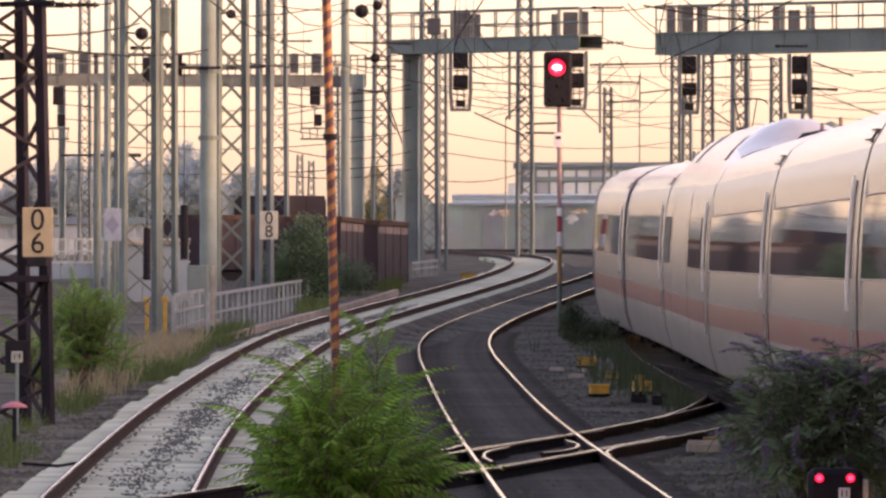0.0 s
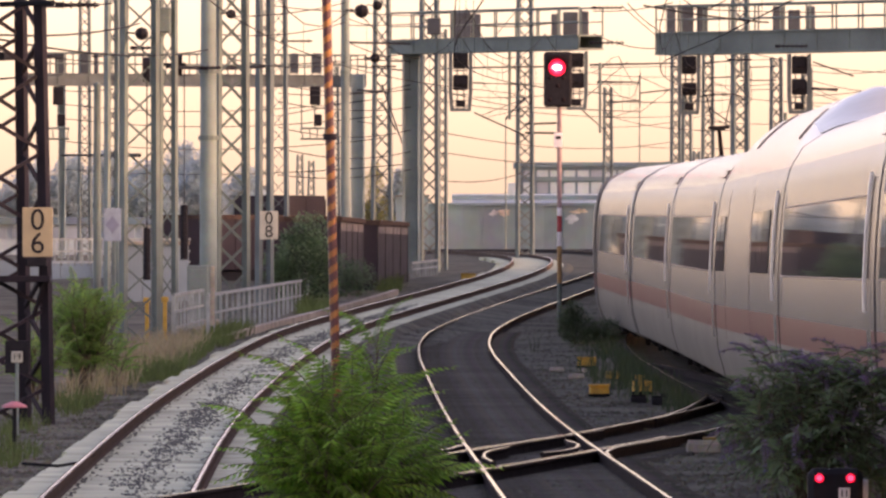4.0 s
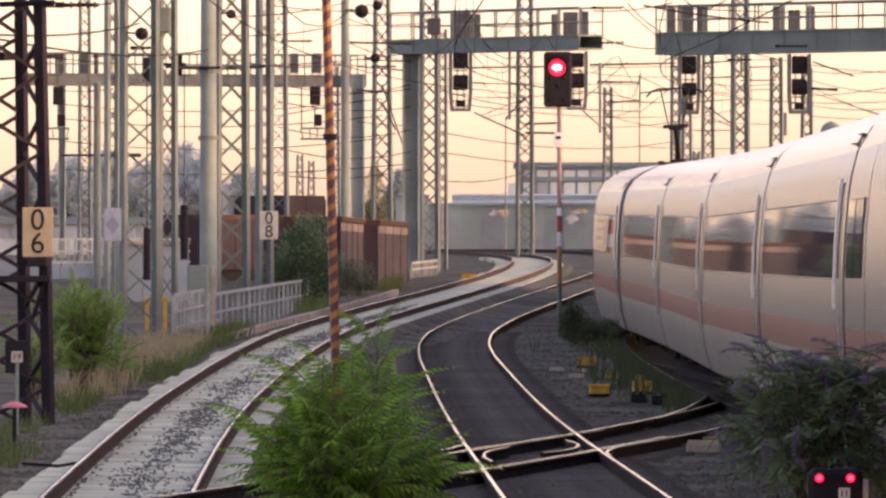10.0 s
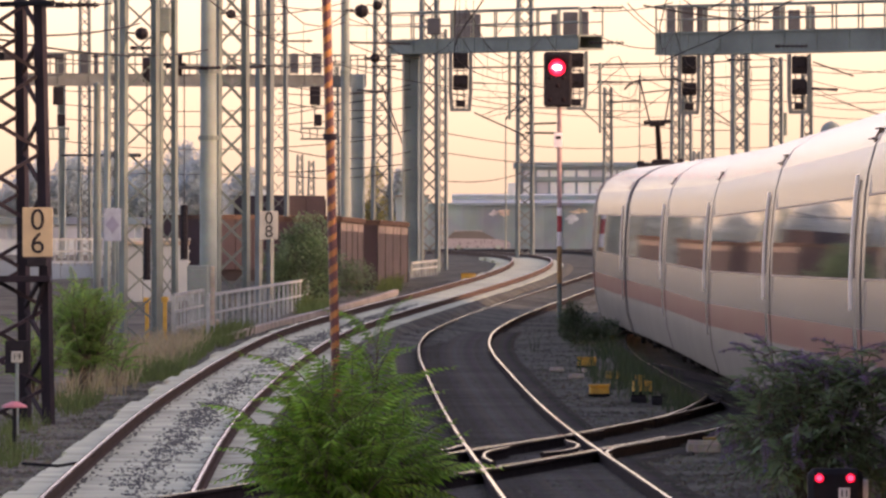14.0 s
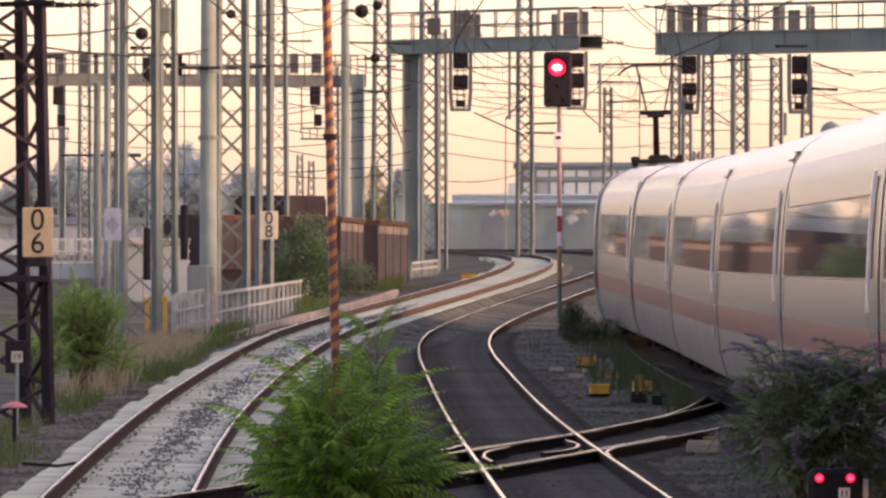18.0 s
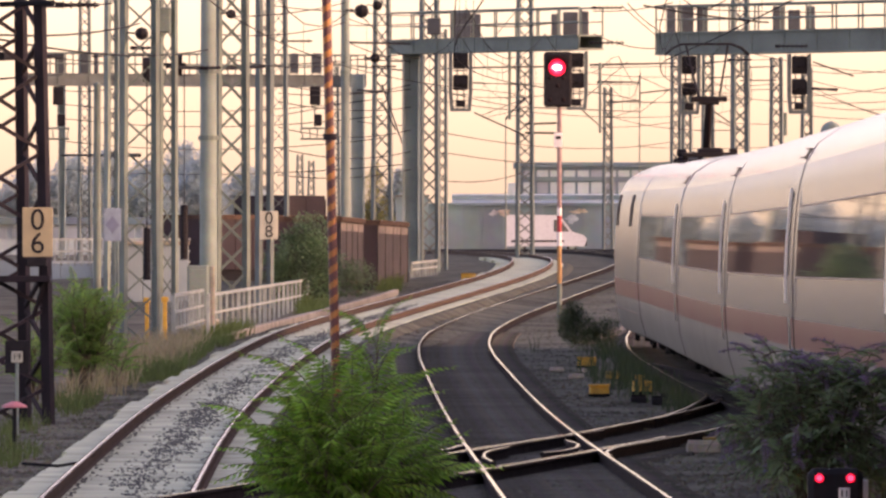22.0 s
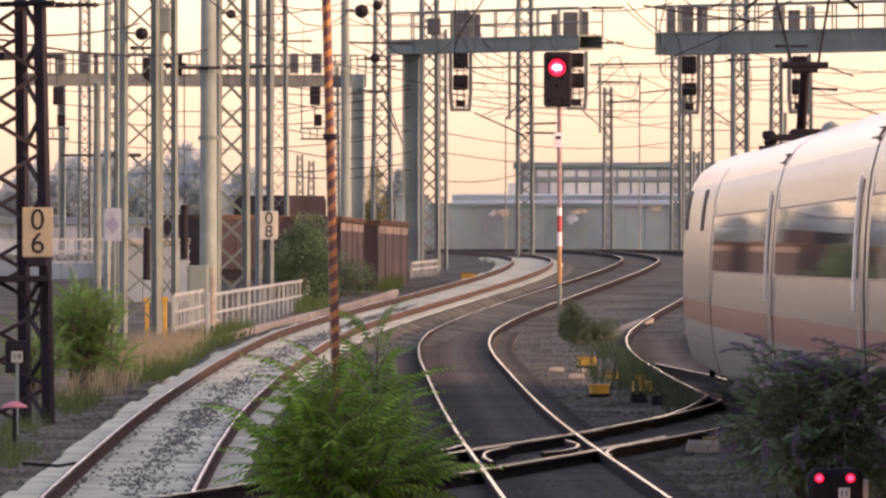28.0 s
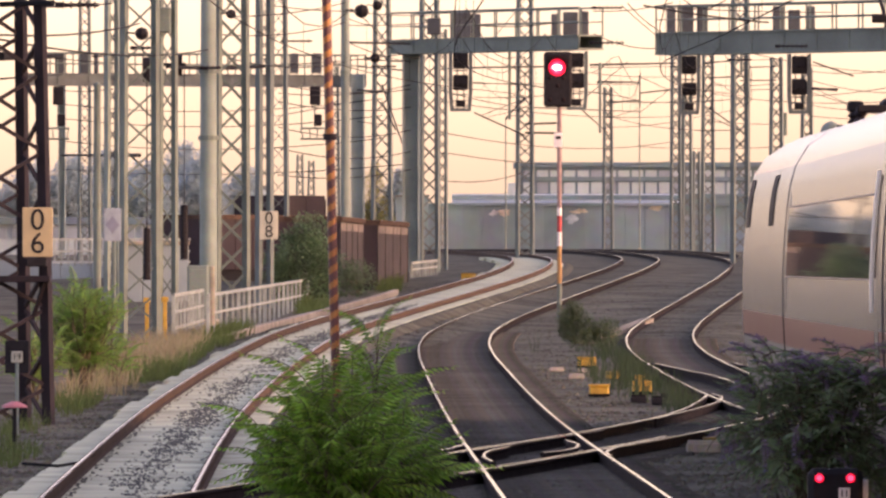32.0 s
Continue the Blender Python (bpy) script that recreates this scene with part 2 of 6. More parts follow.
# ---- tracks ----
RAIL = [(-0.075, -0.172), (0.075, -0.172), (0.075, -0.155), (0.012, -0.13), (0.012, -0.05), (0.036, -0.035), (0.036, -0.008), (0.018, 0.0), (-0.018, 0.0), (-0.036, -0.008), (-0.036, -0.035), (-0.012, -0.05), (-0.012, -0.13), (-0.075, -0.155)]
RAIL_M = [1, 1, 1, 1, 1, 1, 1, 0, 1, 1, 1, 1, 1, 1]


def rail_mesh(line, y0, y1, off, dz=None, step=2.5):
    m, rings = Mesh(), []
    n = max(2, int((y1 - y0) / step))
    for k in range(n + 1):
        y = y0 + (y1 - y0) * k / n
        s = (line(y + 0.5) - line(y - 0.5))
        cx, z = line(y) + off * math.sqrt(1 + s * s), rail_z(y) + (dz(y) if dz else 0)
        rings.append([(cx + px, y, z + pz) for px, pz in RAIL])
    return m.loft(rings, RAIL_M, cap_mi=1)


def track(name, label, line, y0, y1, dz=None, head=M_RAILHEAD, web=M_WEB_DARK):
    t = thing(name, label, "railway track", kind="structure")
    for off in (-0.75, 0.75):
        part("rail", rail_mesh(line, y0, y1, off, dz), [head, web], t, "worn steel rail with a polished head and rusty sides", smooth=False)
    return t


line_x = curve([-400, 60, 80, 90, 100, 113, 130, 140, 150, 157, 165, 5000], [-40, -5.2, -2.9, -1.72, -0.55, 0.96, 2.93, 3.95, 4.62, 4.97, 5.0, 5])
LIFT_T = curve([-400, 60, 105, 130, 160, 200, 240, 5000], [0.02, 0.02, 0.03, 0.08, 0.04, 0, 0, 0])
line_tr = curve([-400, 60, 100, 140, 160, 171, 178, 186, 5000], [5.72, 5.72, 5.72, 5.72, 5.7, 5.5, 5.1, 4.72, 4.7])
trackA = track("track_slab", "curving track on pale concrete slabs", line_a, 60, 583, LOW_A, M_RAILDULL, M_RUST)
trackB = track("track_middle", "curving ballasted track with shiny rails", line_b, 60, 583)
trackC = track("track_outer", "curving ballasted track beside the crossing", line_c, 60, 583)
trackT = track("track_train", "ballasted track under the passing train", line_tr, 60, 186, LIFT_T)
trackX = track("track_crossover", "crossover track cutting across the middle track", line_x, 76, 157)



# ---- the train: tail power car and eleven coaches ----
PROF = [(-1.20, 0.30), (-1.34, 0.38), (-1.45, 0.76), (-1.485, 1.10), (-1.503, 1.44), (-1.51, 1.93), (-1.495, 2.35), (-1.462, 2.78), (-1.430, 3.02), (-1.362, 3.28), (-1.21, 3.53), (-0.97, 3.69), (-0.78, 3.775), (-0.55, 3.84), (-0.2, 3.88)]
PROF = PROF + [(-x, z) for x, z in reversed(PROF)]
NP = len(PROF)


def ease(u):
    u = min(1, max(0, u))
    return u * u * (3 - 2 * u)


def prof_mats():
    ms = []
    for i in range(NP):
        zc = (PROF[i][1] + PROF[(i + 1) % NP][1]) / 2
        # faces above 3.28 take the roof colour with the sky tint in it
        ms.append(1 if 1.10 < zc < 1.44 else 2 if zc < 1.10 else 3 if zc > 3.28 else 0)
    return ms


def ring(y, inset=0.0, sx=1.0, sz=1.0, hump=0.0):
    r = []
    for x, z in PROF:
        k = inset if 1.93 <= z <= 2.78 else 0
        zz = 0.30 + (z - 0.30) * sz
        if hump and z > 3.5:
            zz += hump * max(0, 1 - (abs(x) / 1.24) ** 1.6)
        r.append(((x - math.copysign(k, x)) * sx, y, zz))
    return r


def prof_x(z):
    """Half width of the body at height z."""
    pts = [(q[1], -q[0]) for q in PROF[:NP // 2]]
    return float(np.interp(z, [p[0] for p in pts], [p[1] for p in pts]))


def pane_data(length):
    """A curved pane that leans inward towards the roof."""
    zs = [1.95 + 0.81 * k / 6 for k in range(7)]
    bow = [-(1.506 - 0.018 * ((z - 1.95) / 0.81) - 0.026 * ((z - 1.95) / 0.81) ** 2) for z in zs]
    sec = [(x, z) for x, z in zip(bow, zs)] + [(x + 0.012, z) for x, z in zip(reversed(bow), reversed(zs))]
    return Mesh().loft([[(x, y, z) for x, z in sec] for y in (-length / 2, length / 2)])


M_STEP = mat("brown_grey_iron", (0.20, 0.145, 0.115), 0.5, vary=0.2)
# pale colour standing in for sky reflected on the roof's end slope
M_SKYSHEEN = mat("pale_roof_sky_sheen", (0.62, 0.62, 0.50), 0.2, vary=0.15, scale=0.6, bump=0.0, spec=0.2)
PANE = pane_data(2.06).data("window_pane", M_GLASS, True)
SHORT_PANE = pane_data(1.6).data("window_pane", M_GLASS, True)


def side_strip(z0, z1, length, out, thick=0.05):
    """A panel that follows the curve of the left body side."""
    zs = [z0 + (z1 - z0) * k / 8 for k in range(9)]
    sec = [(-(prof_x(z) + out), z) for z in zs] + [(-(prof_x(z) + out - thick), z) for z in reversed(zs)]
    return Mesh().loft([[(x, y, z) for x, z in sec] for y in (-length / 2, length / 2)])


SLOT = side_strip(1.95, 2.95, 0.3, 0.011, 0.012).data("door_window", M_DOORGLASS)
CAB_SLOT = side_strip(2.56, 3.2, 1.5, 0.014).data("cab_window", M_DOORGLASS)
BELLOWS = Mesh().loft([[(x * 0.998, yy, 0.75 + (z - 0.75) * 0.998) for x, z in PROF] for yy in (-0.22, 0.22)]).data("gangway_bellows", M_RUBBER)
JAMB = side_strip(1.62, 3.0, 0.24, 0.02, 0.07).data("door_jamb", M_TRIM)
CAR = 26.4
HUMP = 0.46


def under_boxes():
    """Meshes of the equipment cases that hang between the bogies, with their places along the car."""
    r = random.Random(21)
    out, y = [], -7.4
    while y < 7.0:
        ln = r.uniform(0.9, 2.3)
        w, z0 = r.uniform(1.12, 1.3), r.uniform(0.2, 0.34)
        m = Mesh()
        m.box((0, 0, (z0 + 0.6) / 2), (2 * w, ln, 0.6 - z0), bev=0.05)
        out.append((m.data("equipment_case", M_UNDER), y + ln / 2))
        y += ln + r.uniform(0.1, 0.7)
    return out


def bogie_parts(wheelbase, r):
    """Frame with axle boxes, springs and damper; one wheelset mesh."""
    f = Mesh()
    for sx in (-1, 1):
        f.box((sx * 1.02, 0, 0.6), (0.14, wheelbase + 0.9, 0.2), bev=0.03)
        f.box((sx * 1.06, 0, 0.42), (0.16, 0.9, 0.22), bev=0.04)
        f.tube((sx * 1.16, -0.9, 0.68), (sx * 1.16, 0.9, 0.6), 0.05, n=8)
        for yy in (-wheelbase / 2, wheelbase / 2):
            f.box((sx * 1.06, yy, r), (0.2, 0.34, 0.3), bev=0.05)
            f.turn((sx * 1.06, yy, r + 0.12), [(0.1, 0), (0.1, 0.2)], 10)
        f.box((sx * 0.95, wheelbase / 2 + 0.62, 0.3), (0.1, 0.12, 0.5), bev=0.02)
    f.box((0, 0, 0.58), (1.9, 0.5, 0.25), bev=0.03)
    w = Mesh()
    for sx in (-0.75, 0.75):
        w.turn((sx, 0, 0), [(0.16, -0.07), (r - 0.05, -0.06), (r - 0.05, 0.05), (r + 0.03, 0.05), (r + 0.03, 0.075), (0.16, 0.075)][::1 if sx < 0 else 1], 20, axis="x")
    w.tube((-0.95, 0, 0), (0.95, 0, 0), 0.09, n=10)
    return f.data("bogie", M_UNDER), w.data("wheelset", M_UNDER)


CASES = under_boxes()
BOGIE, WHEELSET = bogie_parts(2.5, 0.45)
POWER_BOGIE, POWER_WHEELSET = bogie_parts(3.0, 0.5)


def running_gear(c, ys, frame_mesh, axle_mesh, wheelbase, r):
    for yb in ys:
        b = part("bogie", frame_mesh, None, c)
        b.location = (0, yb, 0)
        for yy in (-wheelbase / 2, wheelbase / 2):
            a = part("wheelset", axle_mesh, None, b)
            a.location = (0, yy, r)


def coach(restaurant=False, mast=False):
    label = "white express restaurant car with red stripe and raised roof" if restaurant else "white express coach with red stripe and dark window band"
    c = thing("passenger_coach", label, "train coach", group="coaches of the train")
    h = CAR / 2 - 0.2
    w0, w1 = -h + 2.5, h - 0.7
    near = [(-h, 0, 0.985), (-h + 0.03, 0, 0.996), (-h + 0.06, 0, 1), (-h + 0.12, 0, 1), (-h + 0.2, 0, 1), (w0 - 0.05, 0, 1), (w0, 0, 1), (w0 + 0.03, 0.02, 1), (w0 + 0.08, 0.02, 1)]
    far = [(w1 - 0.05, 0.02, 1), (w1, 0.02, 1), (w1 + 0.03, 0, 1), (w1 + 0.08, 0, 1), (h - 0.2, 0, 1), (h - 0.12, 0, 1), (h - 0.05, 0, 0.996), (h, 0, 0.985)]
    mid = [(-8.0 + 16.0 * k / 8, 0.02, 1) for k in range(9)]
    if restaurant:
        near = [(y, 0, s) for y, k, s in near] + [(-h + q, 0, 1) for q in (2.7, 2.9)]
        far = [(y, 0, s) for y, k, s in far]
        mid = [(y, 0, s) for y, k, s in mid]
    raised = lambda y: HUMP * ease((h - 0.15 - abs(y)) / (1.0 if y > 0 else 2.6)) if restaurant else 0.0
    ys = sorted(near + mid + far + ([(-h + 0.5 + 0.3 * q, 0, 1) for q in range(7)] + [(h - 0.5, 0, 1), (h - 0.9, 0, 1), (h - 1.2, 0, 1)] if restaurant else []))
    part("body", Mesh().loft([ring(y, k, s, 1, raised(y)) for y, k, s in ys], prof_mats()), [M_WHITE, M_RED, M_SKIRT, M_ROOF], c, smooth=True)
    n = 11
    pitch = (w1 - w0) / n
    if restaurant:
        for y0, y1 in ((10.7, 12.3), (8.8, 10.5), (-5.1, -3.1), (-7.3, -5.3), (-9.5, -7.5)):
            p = part("window_pane", PANE if y1 - y0 > 1.9 else SHORT_PANE, None, c, "tinted glass reflecting masts and sky")
            p.location = (-0.022, (y0 + y1) / 2, 0)
        for y, za, zb, ln in ((-2.2, 0.95, 3.3, 0.07), (8.2, 0.95, 3.3, 0.04)):
            part("panel_seam", side_strip(za, zb, ln, 0.006, 0.03), M_STEP, c, "dark upright panel seam").location = (0, y, 0)
        for y, xa, xb in ((7.0, 1.08, 0.5), (-9.6, 1.12, 0.75)):
            pts = []
            for q in range(7):
                x = xa + (xb - xa) * q / 6
                z = float(np.interp(-x, [v[0] for v in PROF[:15]], [v[1] for v in PROF[:15]])) + HUMP * (1 - (x / 1.24) ** 1.6)
                pts.append((-x, y, z + 0.005))
            part("roof_seam", Mesh().chain(pts, 0.02, 4), M_STEP, c, "dark seam across the raised roof")
        # added skin over the end slope, coloured like its sky reflection
        sk = []
        for q in range(9):
            yy = -h + 0.35 + 2.5 * q / 8
            ring_at = ring(yy, 0, 1, 1, raised(yy))[11:19]
            sk.append([(x * 1.002, yy, z + 0.012) for x, y, z in ring_at])
        part("roof_skylight", Mesh().loft(sk, None, False, False), M_SKYSHEEN, c, "pale skin with reflected sky painted in, ending the raised roof", smooth=True)
    else:
        for i in range(n):
            p = part("window_pane", PANE, None, c, "tinted glass reflecting masts and sky")
            p.location = (0, w0 + (i + 0.5) * pitch, 0)
        for z in (1.93, 2.765):
            g = part("window_gasket", side_strip(z, z + 0.016, w1 - w0 - 0.1, 0.004, 0.03), M_STEP, c, "thin brown rubber window gasket")
            g.location = (0, (w0 + w1) / 2, 0)
        # folding step on the roof shoulder: two ledges joined by a short iron
        lower = part("roof_step", Mesh().box((-1.342, 0, 3.36), (0.07, 0.8, 0.014)), M_STEP, c, "brown-grey roof step ledge")
        lower.location = (0, -h + 0.75, 0)
        upper = part("roof_step", Mesh().box((-1.275, 0, 3.46), (0.07, 0.8, 0.014)), M_STEP, c, "brown-grey roof step ledge")
        upper.location = (0, -h + 0.6, 0)
        part("step_iron", Mesh().chain([(-(prof_x(z) + 0.012), -0.1, z + 0.004) for z in (3.35, 3.41, 3.47)], 0.012, 5), M_STEP, lower)
    if mast:
        for yy in (6.8, 0.4):
            part("roof_post", Mesh().tube((0, yy, 3.84), (0, yy, 4.14), 0.032, n=8), M_STEP, c)
        part("roof_cover", Mesh().turn((0, 3.6, 3.86), [(0.5, 0), (0.42, 0.09), (0.15, 0.14)], 14), M_DARK, c)
    d = part("door", side_strip(0.95, 3.05, 0.95, 0.004, 0.03), M_WHITE, c, "white plug door", smooth=True)
    d.location = (0, -h + 1.15, 0)
    part("door_window", SLOT, None, d)
    j = part("door_jamb", JAMB, None, c, "door frame edge with its highlight painted in")
    j.location = (0, -h + 1.95, 0)
    bb = part("gangway_bellows", BELLOWS, None, c)
    bb.location = (0, h + 0.2, 0)
    # wide dark box that also fills in the shadow under the body
    part("underfloor", Mesh().box((0, 0, 0.41), (2.2, CAR - 1.0, 0.36)), M_UNDER, c)
    for me, yy in CASES:
        part("equipment_case", me, None, c).location = (0, yy, 0)
    running_gear(c, (-9.5, 9.5), BOGIE, WHEELSET, 2.5, 0.45)
    return c


def power_car():
    c = thing("power_car", "white tail power car with red stripe and raised pantograph", "train power car")
    h = 10.2
    ys = [(-h, 0.93, 1), (-h + 0.03, 0.96, 1), (-h + 0.09, 0.985, 1), (-h + 0.18, 1, 1), (-h + 0.26, 1, 1), (3.3, 1, 1), (3.5, 1, 1), (5.5, 0.985, 0.995), (7.2, 0.95, 0.97), (8.6, 0.86, 0.88), (9.6, 0.7, 0.7), (h, 0.4, 0.4)]
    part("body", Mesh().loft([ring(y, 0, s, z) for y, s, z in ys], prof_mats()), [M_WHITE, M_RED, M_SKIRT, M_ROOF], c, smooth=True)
    for y, k in ((-5.3, 0.0), (3.4, 0.0)):
        s = part("cab_window", CAB_SLOT, None, c, "narrow dark cab window")
        s.location = (k, y, 0.0)
    part("vent_line", side_strip(0.80, 0.83, 15.0, 0.006, 0.03), M_STEP, c, "thin dark seam along the skirt").location = (0, -1.5, 0)
    base = Mesh().box((0, 0, 4.0), (1.0, 1.9, 0.06), bev=0.02).box((0.05, 0.1, 4.08), (0.5, 1.2, 0.13), bev=0.05).box((0, -1.0, 4.0), (1.1, 0.12, 0.1), bev=0.02).box((0.55, 0.8, 4.04), (0.16, 0.5, 0.2), bev=0.03).box((-0.5, 0.7, 4.05), (0.2, 0.3, 0.14), bev=0.03)
    p = part("pantograph", base, M_DARK, c, "raised single-arm pantograph")
    p.location = (0, -7.8, 0)
    for x in (-0.5, 0.5):
        for y in (-0.9, 0.9):
            part("insulator", Mesh().turn((x, y, 3.74), [(0.05, 0), (0.09, 0.04), (0.05, 0.08), (0.09, 0.12), (0.05, 0.16), (0.09, 0.2), (0.05, 0.24)], 8), M_MAROON, p)
    part("lower_arm", Mesh().tube((0, 0.7, 4.1), (0, -0.75, 5.12), 0.085, 0.07), M_MAROON, p)
    part("elbow", Mesh().tube((-0.36, -0.75, 5.12), (0.36, -0.75, 5.12), 0.06, n=8).tube((-0.2, -0.75, 5.05), (0.2, -0.75, 5.05), 0.05, n=8), M_DARK, p)
    part("upper_arm", Mesh().tube((-0.2, -0.75, 5.12), (-0.42, 0.35, 6.2), 0.022).tube((0.2, -0.75, 5.12), (0.42, 0.35, 6.2), 0.022), M_DARK, p)
    head = Mesh()
    for y in (0.2, 0.5):
        head.chain([(-0.85, y, 6.02), (-0.7, y, 6.16), (-0.5, y, 6.24), (0.5, y, 6.24), (0.7, y, 6.16), (0.85, y, 6.02)], 0.025)
    part("collector_head", head, M_DARK, p)
    part("roof_conduit", Mesh().tube((-0.1, -6.4, 3.93), (-0.1, 4.5, 3.93), 0.05).box((-0.1, 4.4, 3.9), (0.3, 0.5, 0.14)), M_DARK, c)
    part("underfloor", Mesh().box((0, -1.0, 0.5), (2.3, 5.6, 0.4), bev=0.05), M_UNDER, c)
    running_gear(c, (-6.2, 4.5), POWER_BOGIE, POWER_WHEELSET, 3.0, 0.5)
    return c


TAIL = power_car()
COACHES = [coach(k == 7, k == 8) for k in range(11)]


# inward lean on the canted curve, in degrees
LEAN = curve([-400, 0, 190, 215, 235, 258, 290, 330, 400, 5000], [0, 0, 0, 0.3, 1.2, 2.2, 2.4, 2.2, 2, 2])


def car_pose(y, half):
    """Pose of a car whose middle is y metres ahead, on two bogies half metres off the middle."""
    a = Vector((line_t(y - half), y - half, rail_z(y - half) + LIFT_T(y - half)))
    b = Vector((line_t(y + half), y + half, rail_z(y + half) + LIFT_T(y + half)))
    f = (b - a).normalized()
    s = f.cross(Vector((0, 0, 1))).normalized()
    u = s.cross(f)
    r = radians(LEAN(y))
    s, u = s * math.cos(r) + u * math.sin(r), u * math.cos(r) - s * math.sin(r)
    m = Matrix((s, f, u)).transposed().to_4x4()
    m.translation = (a + b) / 2
    return m


def joint(t):
    """How far ahead the joint between tail car and first coach is at t seconds."""
    return 150.0 + 7.6 * (28 - t)


def motions():
    times = [k * 1.0 for k in range(33)]
    walk(TAIL, [(t, car_pose(joint(t) + 10.4, 5.5)) for t in times])
    for k, c in enumerate(COACHES):
        walk(c, [(t, car_pose(joint(t) - CAR * (k + 0.5), 9.5)) for t in times])
    drive = lambda ob, x, t0, v, y: walk(ob, [(t, pose(x + v * (t - t0), y, ROAD_Z, 0, 0, 0 if v > 0 else 180)) for t in (0, 32)])
    drive(VAN, 7.068, 22.0, 12.28, ROAD_Y)
    for ob, (x, t0, v) in zip(CARS, ((3.862, 20.2, 12.7), (6.488, 6.5, 12.7), (8.419, 14.5, 12.0), (8.535, 19.0, 12.0), (4.895, 19.3, -11.5), (4.507, 20.6, -11.5))):
        drive(ob, x, t0, v, ROAD_Y if v > 0 else ROAD_Y + 4)



# ---- masts ----
def lattice_mast(label, at, h, w0, w1, panels, leg, brace, material, rz=0.0, cross=True, name="lattice_mast", single=False):
    t = thing(name, label, "mast", at, rz, group="overhead line masts")
    corner = ((-1, -1), (1, -1), (1, 1), (-1, 1))
    wz = lambda z: (w0 + (w1 - w0) * z / h) / 2
    for sx, sy in corner:
        part("leg", Mesh().beam((sx * w0 / 2, sy * w0 / 2, -0.3), (sx * w1 / 2, sy * w1 / 2, h), leg), material, t)
    for k in range(4):
        a, b = corner[k], corner[(k + 1) % 4]
        m = Mesh()
        for i in range(panels):
            z0, z1 = h * i / panels, h * (i + 1) / panels
            p = lambda c, z: (c[0] * wz(z), c[1] * wz(z), z)
            for c0, c1 in ((a, b),) * (cross or i % 2 == 0) + ((b, a),) * (cross or i % 2 == 1):
                if single:
                    part("brace", Mesh().beam(p(c0, z0), p(c1, z1), brace * 0.7), material, t)
                else:
                    m.beam(p(c0, z0), p(c1, z1), brace * 0.7)
        if not single:
            # bracing coloured darker than the legs to paint in its backlit shade
            part("bracing", m, M_GANTRY, t, kind="stuff")
    return t


def foot(x, y):
    return (x, y, ground_z(x, y))


lattice_mast("dark maroon lattice mast of riveted angles", foot(-6.804, 151), 12, 1.2, 0.78, 20, 0.15, 0.08, M_MAROON, 20, cross=False, single=True)
lattice_mast("grey-green lattice mast with wide crossed bracing", foot(-6.635, 215), 14, 0.72, 0.64, 22, 0.12, 0.065, M_GALV, 4, cross=False, single=True)
lattice_mast("slim grey-green lattice mast with crossed bracing", foot(-6.394, 228), 14, 0.36, 0.3, 26, 0.1, 0.035, M_GALV, 5, single=True)
lattice_mast("slim pale lattice mast with close bracing", foot(-7.934, 236), 14, 0.26, 0.22, 30, 0.11, 0.03, M_GALV2, 5)
lattice_mast("wide grey-green lattice mast with crossed bracing", foot(-5.417, 252), 16, 0.76, 0.62, 22, 0.13, 0.062, M_GALV, 4, single=True)
lattice_mast("slim grey-green lattice mast beside the wagons", foot(-5.267, 290), 16, 0.34, 0.28, 34, 0.15, 0.04, M_LATTICE, 4, cross=False)
lattice_mast("slim tapering lattice mast beside the wagons", foot(-5.184, 310), 16, 0.55, 0.3, 30, 0.1, 0.035, M_LATTICE, 4, cross=False)
lattice_mast("slim tapering lattice mast with insulator arms", foot(-2.359, 380), 16, 0.74, 0.36, 24, 0.11, 0.045, M_LATTICE, 4)
lattice_mast("grey lattice mast behind the signal gantry column", foot(-0.508, 368), 18, 0.62, 0.5, 30, 0.12, 0.05, M_LATTICE, 4)
lattice_mast("slim grey lattice mast beside the gantry column", foot(-0.022, 375), 9.2, 0.3, 0.25, 22, 0.08, 0.035, M_LATTICE, 4)
lattice_mast("tall grey lattice mast beyond the curve", foot(3.583, 430), 18, 0.66, 0.5, 32, 0.11, 0.045, M_LATTICE, 4)
lattice_mast("tall grey lattice mast beyond the outer track", foot(12.092, 400), 16, 0.6, 0.5, 28, 0.13, 0.05, M_LATTICE, 4)
lattice_mast("distant slim lattice mast behind the gantry", foot(-15.668, 430), 14, 0.5, 0.36, 30, 0.1, 0.04, M_LATTICE, 4)
lattice_mast("distant slim lattice mast behind the gantry", foot(-5.076, 460), 9, 0.5, 0.3, 18, 0.09, 0.04, M_LATTICE, 4)
lattice_mast("small distant lattice mast near the wagons", foot(-9.015, 620), 6.2, 0.5, 0.3, 12, 0.09, 0.05, M_LATTICE, 4)
lattice_mast("small distant lattice mast near the wagons", foot(-8.57, 640), 6.0, 0.5, 0.3, 12, 0.09, 0.05, M_LATTICE, 4)
for x, y, h, w in ((9.398, 560, 9.4, 0.5), (12.313, 520, 10.6, 0.5), (13.407, 540, 9.2, 0.5), (14.016, 520, 11.4, 0.6), (16.276, 480, 9.6, 0.6), (18.506, 500, 9.4, 0.55), (15.483, 600, 6.2, 0.4)):
    lattice_mast("distant slim lattice mast along the far tracks", foot(x, y), h, w, w * 0.75, int(h * 1.7), 0.1, 0.05, M_LATTICE, 5)


